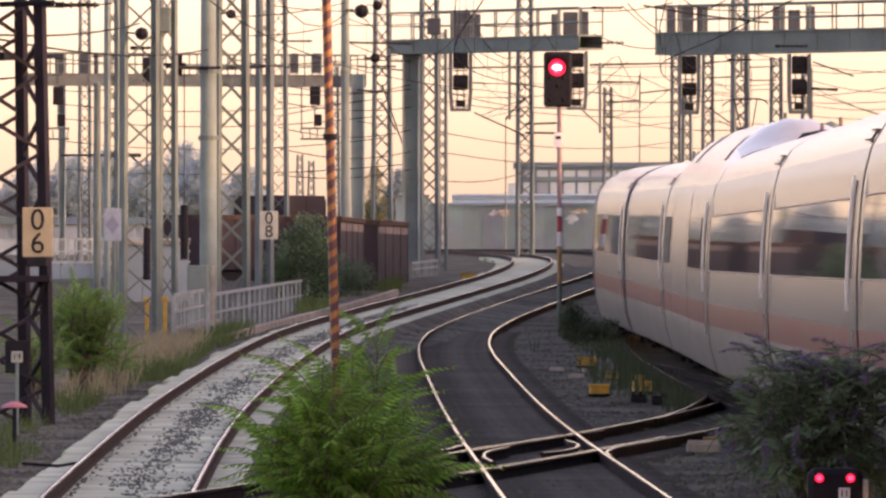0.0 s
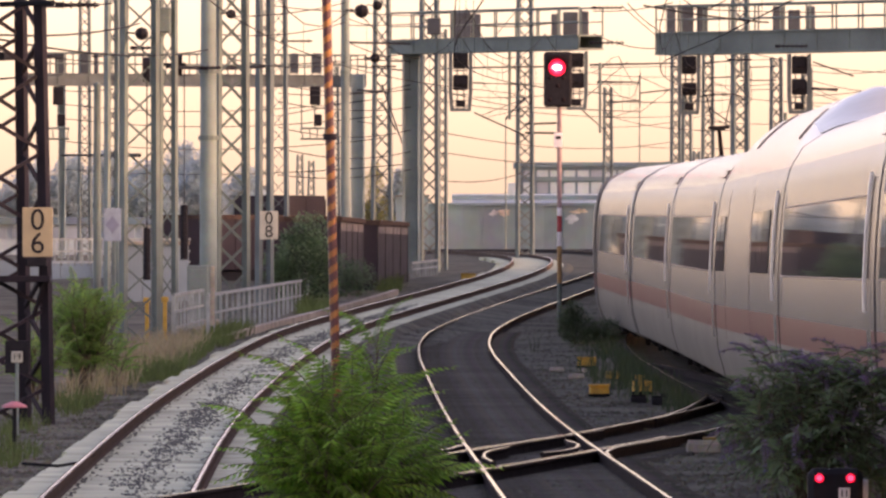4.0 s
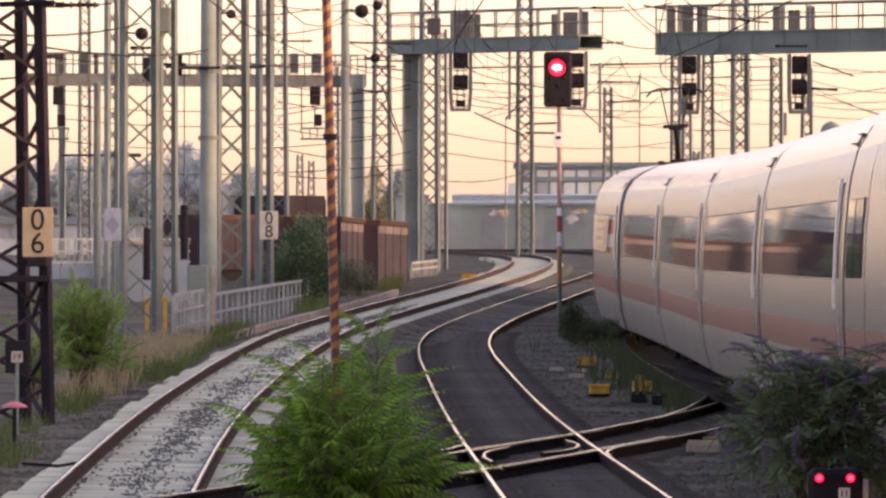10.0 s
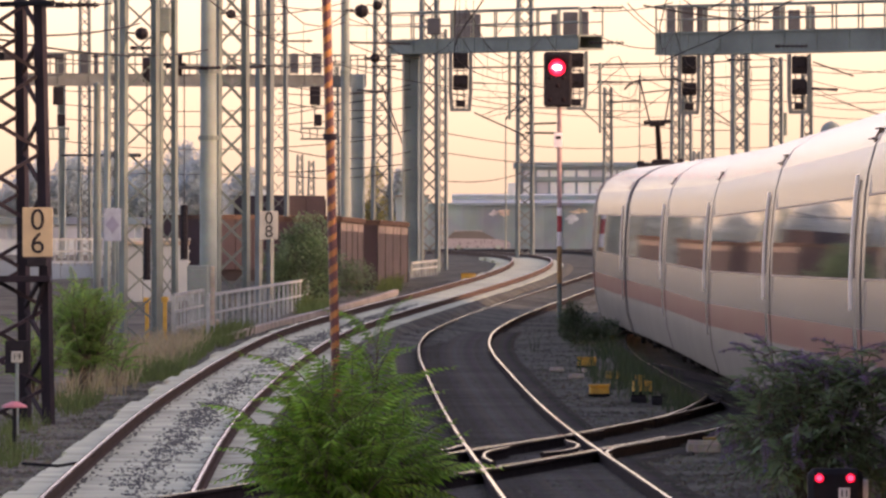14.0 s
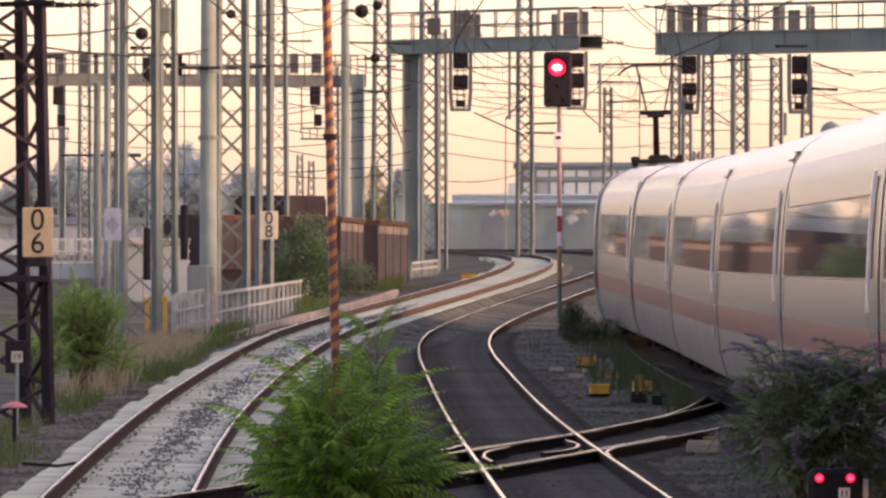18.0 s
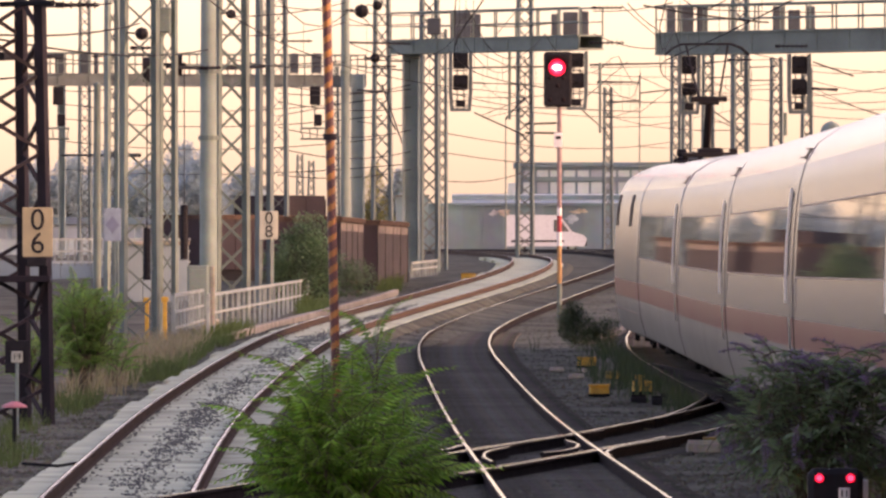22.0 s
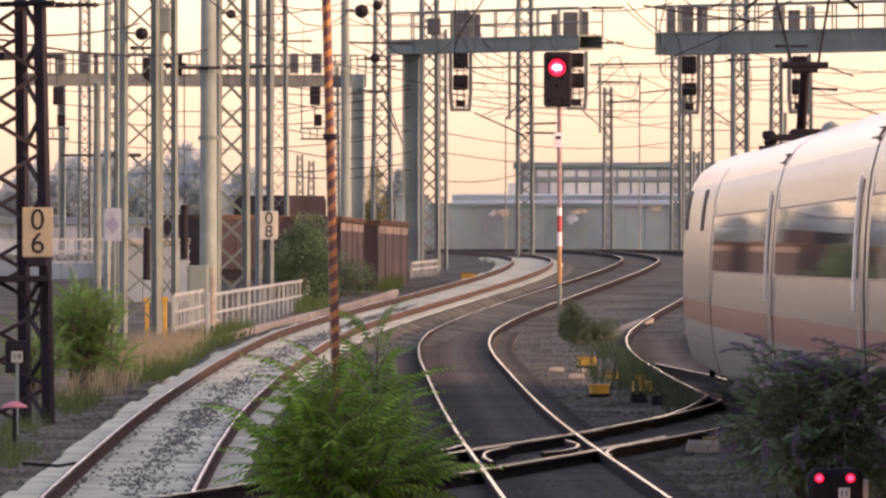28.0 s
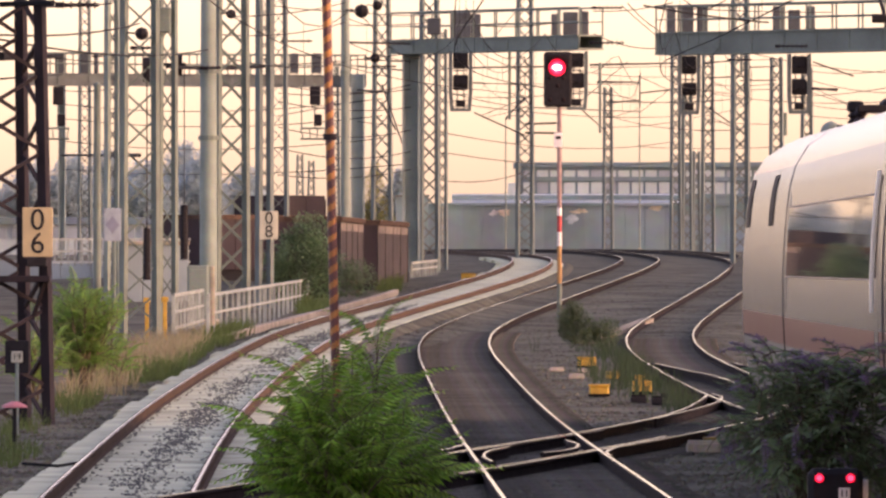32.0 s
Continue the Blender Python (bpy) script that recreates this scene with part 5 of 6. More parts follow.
def buddleia(label, x, y, h, w, dp, n, seed):
    g = ground_z(x, y)
    t = thing("butterfly_bush", label, "shrub", (x, y, g))
    r = random.Random(seed)
    for s in range(16):
        q = Vector((r.uniform(-w, w) * 0.9, r.uniform(-dp, dp), h * r.uniform(0.6, 0.95)))
        part("stem", Mesh().tube((q.x * 0.3, q.y * 0.4, 0), q * 0.6, 0.02, 0.014, 6).tube(q * 0.6, q, 0.014, 0.006, 6), M_STEM, t)
    for k in range(n):
        a = r.uniform(-1, 1)
        top = h * (0.74 - 0.12 * max(0, abs(a) - 0.6) / 0.4 + 0.06 * math.sin(a * 7 + 1))
        z = top * (r.random() ** 0.75)
        f = part("shoot", SHOOTS[r.randrange(6)], None, t)
        az = r.uniform(0, 360)
        el = r.uniform(10, 60) if z > top * 0.7 else r.uniform(-25, 45)
        f.matrix_basis = Matrix.Translation((a * w, r.uniform(-dp, dp), z)) @ Euler((0, 0, radians(az))).to_matrix().to_4x4() @ Euler((radians(el), 0, 0)).to_matrix().to_4x4() @ Matrix.Scale(r.uniform(0.6, 1.0), 4)
    # single arching flower shoots that stand clear of the mass
    for k in range(34):
        a = -1 + 2 * (k + r.random()) / 34
        f = part("shoot", SHOOTS[(0, 3)[k % 2]], None, t)
        f.matrix_basis = Matrix.Translation((a * w * 0.95, r.uniform(-dp, dp) * 0.7, h * r.uniform(0.55, 0.8))) @ Euler((0, 0, radians(r.choice((-90, 90)) + r.uniform(-40, 40)))).to_matrix().to_4x4() @ Euler((radians(r.uniform(25, 65)), 0, 0)).to_matrix().to_4x4() @ Matrix.Scale(r.uniform(0.65, 0.95), 4)
    return t


buddleia("dark butterfly bush with fading purple flower spikes", 3.50, 92, 1.5, 0.58, 0.5, 260, 11)


def crown(m, blobs, n, size, seed, mi=0):
    """n leaves over the volumes blobs (centre, radii), denser towards the skin."""
    r = random.Random(seed)
    tot = sum(b[1][0] * b[1][2] for b in blobs)
    for c, rad in blobs:
        for k in range(int(n * rad[0] * rad[2] / tot)):
            v = Vector((r.gauss(0, 1), r.gauss(0, 1), r.gauss(0, 1))).normalized() * (r.random() ** 0.4)
            v *= 1 + 0.25 * noise.noise(v * 2.3 + Vector((seed, 0, 0)))
            p = Vector((c[0] + v.x * rad[0], c[1] + v.y * rad[1], c[2] + v.z * rad[2]))
            d = Vector((r.gauss(0, 1), r.gauss(0, 1), r.gauss(-0.3, 0.7))).normalized() * size * r.uniform(0.6, 1.3)
            leaf(m, p, p + d, size * 0.5, mi)
    return m


def shrub(label, x, y, z0, blobs, n, size, material, seed, name="shrub", limbs=7):
    t = thing(name, label, "tree" if name == "tree" else "shrub", (x, y, z0))
    r = random.Random(seed)
    top = max(b[0][2] for b in blobs)
    if name == "tree":
        part("trunk", Mesh().tube((0, 0, -0.3), (0.1, 0, top * 0.6), top * 0.035, top * 0.02, 8), M_STEM, t)
    for k in range(limbs):
        c = blobs[r.randrange(len(blobs))]
        e = Vector(c[0]) + Vector((r.uniform(-0.5, 0.5) * c[1][0], 0, r.uniform(-0.2, 0.5) * c[1][2]))
        s0 = Vector((r.uniform(-0.1, 0.1), 0, 0 if name != "tree" else top * r.uniform(0.3, 0.6)))
        part("limb", Mesh().tube(s0, s0.lerp(e, 0.55) + Vector((0, 0, 0.1)), top * 0.014, top * 0.009, 6).tube(s0.lerp(e, 0.55) + Vector((0, 0, 0.1)), e, top * 0.009, top * 0.004, 6), M_STEM, t)
    part("crown", crown(Mesh(), blobs, n, size, seed), material, t, kind="stuff")
    return t


ROBINIA = [frond_data(60 + k, 0.55, M_SHRUB, 7, 0.55) for k in range(4)]
ailanthus("loose light green robinia shrub behind the maroon mast", -6.30, 172, 1.72, 1.0, 13, 13, 23, ROBINIA, "robinia_shrub", 0.2)
ailanthus("tall light green robinia stem behind the maroon mast", -6.62, 174, 1.85, 0.5, 9, 17, 5, ROBINIA, "robinia_shrub", 0.2)
ailanthus("low light green robinia shoots at the mast foot", -7.039, 168, 1.5, 1.1, 9, 14, 9, ROBINIA, "robinia_shrub")
ailanthus("slim robinia shoot beside the dry grass", -5.857, 176, 1.2, 0.4, 9, 15, 4, ROBINIA, "robinia_shrub")
shrub("rounded green shrub in front of the wagons", -4.263, 292, 1.043, [((0, 0, 1.1), (0.85, 0.8, 1.1)), ((-0.5, 0, 0.8), (0.6, 0.6, 0.85)), ((0.25, 0, 2.15), (0.65, 0.5, 0.65)), ((0.5, 0, 1.5), (0.6, 0.5, 0.6)), ((0.7, 0, 0.8), (0.5, 0.5, 0.8)), ((-0.3, 0, 1.9), (0.4, 0.4, 0.4)), ((-0.75, 0, 1.1), (0.4, 0.4, 0.7))], 8000, 0.12, M_SHRUB2, 3)
shrub("low shrub beside the rusty wagon", -2.535, 296, 1.336, [((0, 0, 0.5), (0.55, 0.5, 0.6)), ((-0.5, 0, 0.6), (0.4, 0.4, 0.7))], 2200, 0.09, M_SHRUB2, 4)
shrub("dark low shrub at the signal foot", 2.924, 212, 0.442, [((0, 0, 0.35), (0.42, 0.4, 0.45)), ((-0.25, 0, 0.5), (0.25, 0.3, 0.4)), ((0.3, 0, 0.2), (0.3, 0.3, 0.25)), ((-0.1, 0, 0.75), (0.22, 0.2, 0.28)), ((0.6, 0, 0.28), (0.35, 0.3, 0.36))], 5600, 0.07, M_SHRUB3, 5)
shrub("yellow-green tree behind the wagons", -3.064, 430, 2.4, [((0, 0, 3.0), (0.7, 0.7, 1.2)), ((0.3, 0, 2.2), (0.7, 0.7, 0.9)), ((-0.4, 0, 2.0), (0.5, 0.5, 0.8)), ((0.1, 0, 4.0), (0.3, 0.3, 0.6))], 2400, 0.15, M_TREEY, 6, "tree")
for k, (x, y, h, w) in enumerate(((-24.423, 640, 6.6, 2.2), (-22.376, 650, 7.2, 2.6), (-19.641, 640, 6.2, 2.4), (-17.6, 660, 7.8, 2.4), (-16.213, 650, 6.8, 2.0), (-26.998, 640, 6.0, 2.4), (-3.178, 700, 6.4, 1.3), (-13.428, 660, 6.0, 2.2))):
    shrub("distant tree with haze painted into its grey-green leaves", x, y, 3.2, [((0, 0, h * 0.6), (w * 0.8, w * 0.7, h * 0.32)), ((w * 0.5, 0, h * 0.45), (w * 0.6, w * 0.5, h * 0.25)), ((-w * 0.5, 0, h * 0.48), (w * 0.55, w * 0.5, h * 0.25)), ((w * 0.1, 0, h * 0.82), (w * 0.4, w * 0.4, h * 0.17))], 4600, 0.36, M_TREE, 20 + k, "tree")


# ---- grass and weeds ----
def tufts(name, label, area, n, h, material, seed, spread=0.12, lean=0.35):
    """Upright blades in clumps over the patches area: (x, y, half width, half depth, share)."""
    r = random.Random(seed)
    m = Mesh()
    for x, y, hw, hd, share in area:
        for k in range(int(n * share)):
            cx, cy = x + r.uniform(-hw, hw), y + r.uniform(-hd, hd)
            z = ground_z(cx, cy) - 0.05
            for b in range(5):
                bx, by = cx + r.gauss(0, spread * 0.4), cy + r.gauss(0, spread * 0.4)
                hh = h * r.uniform(0.45, 1.15)
                dx, dy = r.gauss(0, lean) * hh, r.gauss(0, lean) * hh
                w = 0.005 + 0.005 * r.random()
                m.add([(bx - w, by, z), (bx + w, by, z), (bx + dx * 0.35 + w * 0.8, by + dy * 0.35, z + hh * 0.6), (bx + dx * 0.35 - w * 0.8, by + dy * 0.35, z + hh * 0.6), (bx + dx, by + dy, z + hh)], [(0, 1, 2, 3), (3, 2, 4)])
    return solid(name, m, material, label, "grass", kind="stuff")


tufts("dry_grass", "tall dry straw-coloured grass beside the slab track", [(-5.908, 200, 0.8, 12, 0.4), (-6.069, 172, 0.5, 8, 0.15), (-5.75, 208, 0.5, 8, 0.2)], 430, 0.62, M_DRY, 31)
tufts("weeds", "green weeds along the ballast edge", [(-5.878, 188, 0.7, 10, 0.25), (-6.182, 162, 0.4, 6, 0.1), (-5.62, 128, 0.2, 4, 0.05), (-5.377, 226, 0.6, 10, 0.25), (-6.348, 140, 0.4, 8, 0.08), (-5.2, 196, 0.25, 16, 0.25), (-5.0, 224, 0.3, 10, 0.2)], 700, 0.36, M_GRASS, 32)
tufts("tall_weeds", "tall green weeds between the yellow boxes", [(3.242, 172, 0.1, 5, 0.4), (2.843, 170, 0.3, 5, 0.4), (2.074, 205, 0.4, 5, 0.05), (3.182, 160, 0.2, 3, 0.25), (2.75, 182, 0.2, 4, 0.2)], 34, 0.72, M_WEED, 33, spread=0.3, lean=0.25)
tufts("dark_weeds", "dark spiky weeds along the ballast under the train line", [(3.45, 203, 0.2, 6, 0.3), (3.58, 186, 0.18, 7, 0.3), (3.66, 170, 0.16, 7, 0.3), (3.72, 154, 0.14, 7, 0.3)], 110, 0.42, M_WEED, 35, spread=0.3, lean=0.3)
tufts("bridge_weeds", "scrubby weeds along the bridge kerb", [(-5.12, 232, 0.5, 6, 0.4), (-3.669, 285, 0.5, 10, 0.3), (-1.783, 330, 0.4, 14, 0.3)], 420, 0.5, M_GRASS, 34)



# ---- overhead wires, tubes and insulators ----
def wire(a, b, r, sag, label="thin dark overhead wire between masts"):
    t = thing("overhead_wire", label, "overhead wire", group="overhead wires")
    n = 8 if sag else 1
    a, b = Vector(a), Vector(b)
    pts = [a.lerp(b, k / n) - Vector((0, 0, sag * 4 * (k / n) * (1 - k / n))) for k in range(n + 1)]
    part("strand", Mesh().chain(pts, r, 5), M_WIRE, t)
    return t


wire((-6.804, 151, 6.146), (-5.94, 150, 6.145), 0.045, 0, label="dark steel registration tube of the overhead line")
wire((-6.804, 151, 5.677), (-6.635, 215, 7.462), 0.018, .1)
wire((-6.804, 151, 5.608), (-5.963, 250, 7.682), 0.018, .2)
wire((-13.731, 330, 9.257), (-1.159, 360, 10.016), 0.018, .4)
wire((-16.424, 424, 9.239), (-2.359, 380, 8.711), 0.018, .4)
wire((-16.424, 424, 8.629), (-2.359, 380, 8.056), 0.018, .4)
wire((-16.424, 424, 7.655), (-2.359, 380, 7.182), 0.018, .4)
wire((-16.424, 424, 7.045), (-6.635, 215, 4.583), 0.045, 0, label="dark steel registration tube of the overhead line")
wire((-16.424, 424, 6.436), (-1.159, 360, 5.981), 0.018, .3)
wire((-5.267, 290, 9.917), (-3.281, 330, 10.774), 0.018, .05)
wire((-5.417, 252, 8.567), (-3.281, 330, 11.059), 0.018, .1)
wire((-6.394, 228, 6.793), (-5.267, 290, 8.083), 0.045, .05, label="dark steel registration tube of the overhead line")
wire((-3.281, 330, 10.774), (-0.508, 368, 11.61), 0.018, .05)
wire((-3.281, 330, 9.731), (-1.159, 360, 10.367), 0.038, 0, label="dark steel registration tube of the overhead line")
wire((-3.281, 330, 9.769), (-1.159, 360, 9.705), 0.018, .1)
wire((-3.68, 424, 11.188), (-1.159, 360, 9.705), 0.030, 0, label="dark steel registration tube of the overhead line")
wire((-3.68, 424, 10.871), (-1.159, 360, 9.374), 0.030, 0, label="dark steel registration tube of the overhead line")
wire((-3.68, 424, 9.848), (-2.359, 380, 8.995), 0.045, 0, label="dark steel registration tube of the overhead line")
wire((-5.184, 310, 7.395), (-1.159, 360, 8.05), 0.018, .2)
wire((-5.184, 310, 6.949), (-3.68, 424, 9.36), 0.018, 0)
wire((-0.022, 375, 9.766), (3.583, 430, 10.996), 0.033, 0, label="dark steel registration tube of the overhead line")
wire((1.172, 400, 10.326), (4.61, 420, 10.788), 0.038, 0, label="dark steel registration tube of the overhead line")
wire((1.11, 420, 10.064), (12, 600, 13.429), 0.018, 0)
wire((1.384, 430, 9.661), (5.462, 440, 10.016), 0.018, .1)
wire((-0.022, 375, 8.516), (13.407, 540, 10.584), 0.018, .3)
wire((1.223, 380, 8.165), (3.583, 430, 7.981), 0.033, 0, label="dark steel registration tube of the overhead line")
wire((1.517, 400, 8.372), (3.583, 430, 9.587), 0.018, 0)
wire((2.552, 400, 8.257), (3.583, 430, 9.661), 0.033, 0, label="dark steel registration tube of the overhead line")
wire((1.942, 352, 10.547), (3.583, 430, 13.912), 0.018, 0)
wire((5.55, 370, 9.811), (12.313, 520, 13.048), 0.045, 0, label="dark steel registration tube of the overhead line")
wire((5.4, 360, 9.498), (12.313, 520, 12.868), 0.018, 0)
wire((6.299, 400, 9.751), (12, 600, 13.567), 0.045, 0, label="dark steel registration tube of the overhead line")
wire((5.655, 400, 8.602), (9.398, 560, 9.903), 0.030, 0, label="dark steel registration tube of the overhead line")
wire((4.936, 380, 8.274), (7.307, 390, 10.343), 0.018, 0)
wire((9.398, 560, 11.77), (12.313, 520, 11.016), 0.018, .1)
wire((9.398, 560, 11.641), (12, 600, 12.464), 0.053, 0, label="dark steel registration tube of the overhead line")
wire((9.398, 560, 10.901), (12.092, 400, 7.797), 0.018, .3)
wire((7.954, 400, 9.981), (12.313, 520, 11.464), 0.018, 0)
wire((12, 600, 12.912), (12.313, 520, 11.673), 0.045, 0, label="dark steel registration tube of the overhead line")
wire((6.138, 300, 10.153), (10.262, 310, 9.889), 0.030, .05, label="dark steel registration tube of the overhead line")
wire((6.483, 300, 10.119), (12.616, 320, 10.473), 0.018, .05)
wire((14.016, 520, 13.048), (12.092, 400, 10.648), 0.033, 0, label="dark steel registration tube of the overhead line")
wire((14.016, 520, 13.107), (16.276, 480, 12.395), 0.018, 0)
wire((14.016, 520, 12.271), (12.092, 400, 9.958), 0.033, 0, label="dark steel registration tube of the overhead line")
wire((12.092, 400, 9.797), (16.276, 480, 11.374), 0.030, 0, label="dark steel registration tube of the overhead line")
wire((14.016, 520, 10.717), (12.092, 400, 7.797), 0.033, 0, label="dark steel registration tube of the overhead line")
wire((14.016, 520, 10.268), (12.092, 400, 7.751), 0.019, 0)
wire((12.441, 330, 9.067), (15.021, 360, 9.188), 0.030, 0, label="dark steel registration tube of the overhead line")
wire((18.506, 500, 11.389), (14.4, 360, 8.671), 0.045, 0, label="dark steel registration tube of the overhead line")
wire((18.506, 500, 11.245), (18.023, 400, 8.372), 0.018, .05)
wire((18.506, 500, 12.251), (18.759, 400, 10.326), 0.018, .2)
wire((18.506, 500, 10.527), (20.166, 430, 9.217), 0.018, .2)
wire((18.506, 500, 11.82), (20.166, 430, 9.834), 0.018, .2)
wire((12.092, 400, 11.016), (20.634, 440, 10.901), 0.018, .2)
wire((14.016, 520, 11.464), (21.103, 450, 9.86), 0.018, .3)
wire((12, 600, 9.636), (27.034, 600, 10.326), 0.018, .4)
wire((-0.022, 375, 7.33), (12.313, 520, 8.924), 0.018, .5)
wire((-0.022, 375, 6.576), (12.313, 520, 7.878), 0.018, .4)
wire((-0.022, 375, 5.498), (3.583, 430, 6.375), 0.018, .2)
wire((5.198, 340, 11.039), (7.7, 330, 11.059), 0.018, .1)
wire((5.351, 350, 10.498), (7.51, 330, 9.541), 0.018, .2)
wire((1.126, 350, 10.8), (4.043, 350, 10.901), 0.018, .1)
wire((-2.359, 380, 9.257), (-1.159, 360, 5.774), 0.030, 0, label="dark steel registration tube of the overhead line")
wire((-2.359, 380, 8.602), (-1.825, 378, 7.481), 0.030, 0, label="dark steel registration tube of the overhead line")
wire((-3.281, 330, 10.3), (-0.508, 368, 11.356), 0.018, .05)
wire((-6.804, 151, 5.348), (-16.424, 424, 11.31), 0.075, 0, label="dark steel registration tube of the overhead line")
wire((-6.804, 151, 5.001), (-16.424, 424, 10.53), 0.018, 0)
wire((-6.069, 150, 6.084), (-7.934, 236, 8.479), 0.018, .02)
wire((-3.281, 330, 10.584), (-2.359, 380, 11.55), 0.018, .1)
wire((-5.963, 250, 8.084), (-3.281, 330, 10.395), 0.018, .2)
wire((-5.417, 252, 7.481), (-3.281, 330, 9.067), 0.018, .2)
wire((-16.424, 424, 9.848), (-7.934, 236, 6.417), 0.018, .05)
wire((-5.184, 310, 7.929), (-1.159, 360, 8.712), 0.018, .2)
wire((-5.184, 310, 7.662), (-1.159, 360, 8.878), 0.018, .2)
wire((-5.184, 310, 6.593), (-1.159, 360, 7.222), 0.018, .3)
wire((-5.184, 310, 5.934), (-1.159, 360, 6.436), 0.018, .3)
wire((-5.184, 310, 5.079), (-1.159, 360, 5.774), 0.018, .2)
wire((-3.68, 424, 8.507), (-1.159, 360, 7.388), 0.018, .05)
wire((-0.022, 375, 9.378), (3.583, 430, 10.205), 0.018, .05)
wire((-0.022, 375, 8.947), (3.583, 430, 9.217), 0.018, .1)
wire((3.583, 430, 10.205), (9.398, 560, 12.188), 0.018, .05)
wire((3.583, 430, 9.217), (12, 600, 11.774), 0.030, 0, label="dark steel registration tube of the overhead line")
wire((3.583, 430, 8.475), (4.967, 430, 8.525), 0.045, 0, label="dark steel registration tube of the overhead line")
wire((3.583, 430, 8.105), (4.967, 430, 8.08), 0.045, 0, label="dark steel registration tube of the overhead line")
wire((6.421, 420, 10.498), (12.313, 520, 12.36), 0.018, .1)
wire((9.398, 560, 10.257), (12.313, 520, 9.97), 0.018, .1)
wire((12, 600, 12.395), (12.092, 400, 9.061), 0.018, .1)
wire((14.016, 520, 11.912), (16.276, 480, 11.209), 0.018, .1)
wire((14.016, 520, 9.97), (16.276, 480, 9.222), 0.018, .05)
wire((18.506, 500, 10.958), (18.759, 400, 9.636), 0.018, .1)
wire((18.506, 500, 11.533), (17.821, 380, 7.728), 0.018, .1)
wire((18.506, 500, 9.952), (21.572, 460, 9.188), 0.018, .1)
wire((12.092, 400, 10.326), (16.276, 480, 12.036), 0.030, 0, label="dark steel registration tube of the overhead line")
wire((12.092, 400, 9.406), (16.276, 480, 10.933), 0.018, 0)
wire((1.366, 360, 10.016), (3.583, 430, 10.699), 0.018, 0)
wire((5.993, 330, 10.964), (12.313, 520, 13.705), 0.018, .05)
wire((6.183, 330, 11.059), (7.416, 330, 10.016), 0.018, .1)
wire((12.313, 520, 11.912), (12, 600, 11.705), 0.018, 0)


def insulator(x, y, z, length, n, r=0.09, upright=False):
    t = thing("insulator", "dark ribbed porcelain insulator string", "insulator", (x, y, z), group="insulators")
    m = [(0.03, 0)]
    for k in range(n):
        h = length * (k + 0.5) / n
        m += [(0.03, h - 0.02), (r, h), (0.03, h + 0.02)]
    m.append((0.03, length))
    part("porcelain_body", Mesh().turn((0, 0, 0), m, 10, axis="z" if upright else "x"), M_MAROON, t)
    part("cap", Mesh().turn((0, 0, 0), [(0.045, -0.06), (0.045, 0.06)], 8, axis="z" if upright else "x"), M_DARK, t)


insulator(-5.853, 150, 6.11, 0.6, 5, 0.07)
insulator(-14.23, 400, 10.786, 1.2, 6, 0.1)
insulator(-7.257, 230, 7.271, 0.5, 5, 0.07)
insulator(5.198, 340, 11.156, 1.0, 7, 0.12)
insulator(5.25, 350, 10.176, 1.2, 7, 0.12)
insulator(10.869, 320, 9.37, 1.0, 7, 0.11)
insulator(11.341, 390, 10.433, 0.9, 5, 0.08)
insulator(-2.911, 378, 10.827, 1.4, 6, 0.12)
insulator(6.345, 400, 9.728, 1.0, 5, 0.08)
insulator(-2.694, 378, 9.914, 0.9, 5, 0.1)
insulator(-6.041, 245, 7.119, 0.5, 4, 0.08)
insulator(-5.386, 330, 9.769, 1.0, 4, 0.09)
insulator(12.252, 330, 8.157, 1.0, 5, 0.08)
dp = thing("drop_tube", "dark hanging tube below the gantry", "overhead fitting", (2.428, 358, 10.033), group="drop tubes")
part("tube", Mesh().tube((0, 0, 0.1), (0, 0, 7.564 - 10.033), 0.06), M_GALV_FAR, dp)
dp = thing("drop_tube", "dark hanging tube below the gantry", "overhead fitting", (5.943, 372, 9.832), group="drop tubes")
part("tube", Mesh().tube((0, 0, 0.1), (0, 0, 7.267 - 9.832), 0.06), M_GALV_FAR, dp)
dp = thing("drop_tube", "dark hanging tube below the gantry", "overhead fitting", (7.984, 330, 9.257), group="drop tubes")
part("tube", Mesh().tube((0, 0, 0.1), (0, 0, 8.688 - 9.257), 0.06), M_GALV_FAR, dp)
dp = thing("drop_tube", "dark hanging tube below the gantry", "overhead fitting", (11.354, 326, 7.202), group="drop tubes")
part("tube", Mesh().tube((0, 0, 0.1), (0, 0, 6.547 - 7.202), 0.06), M_GALV_FAR, dp)
dp = thing("drop_tube", "dark hanging tube below the gantry", "overhead fitting", (12.138, 400, 11.016), group="drop tubes")
part("tube", Mesh().tube((0, 0, 0.1), (0, 0, 10.096 - 11.016), 0.06), M_GALV_FAR, dp)


rad = thing("radome", "pale grey dome on a distant tower", "tower", (24.479, 620, 3.1))
part("dome", Mesh().turn((0, 0, 10.744 - 3.1), [(0.713, -0.6), (0.713, 0), (0.606, 0.392), (0.356, 0.641), (0.071, 0.748)], 18), M_GALV2, rad, smooth=True)
part("tower_shaft", Mesh().tube((0, 0, 0), (0, 0, 10.744 - 3.7), 0.5, 0.4, 12), M_GALV2, rad)


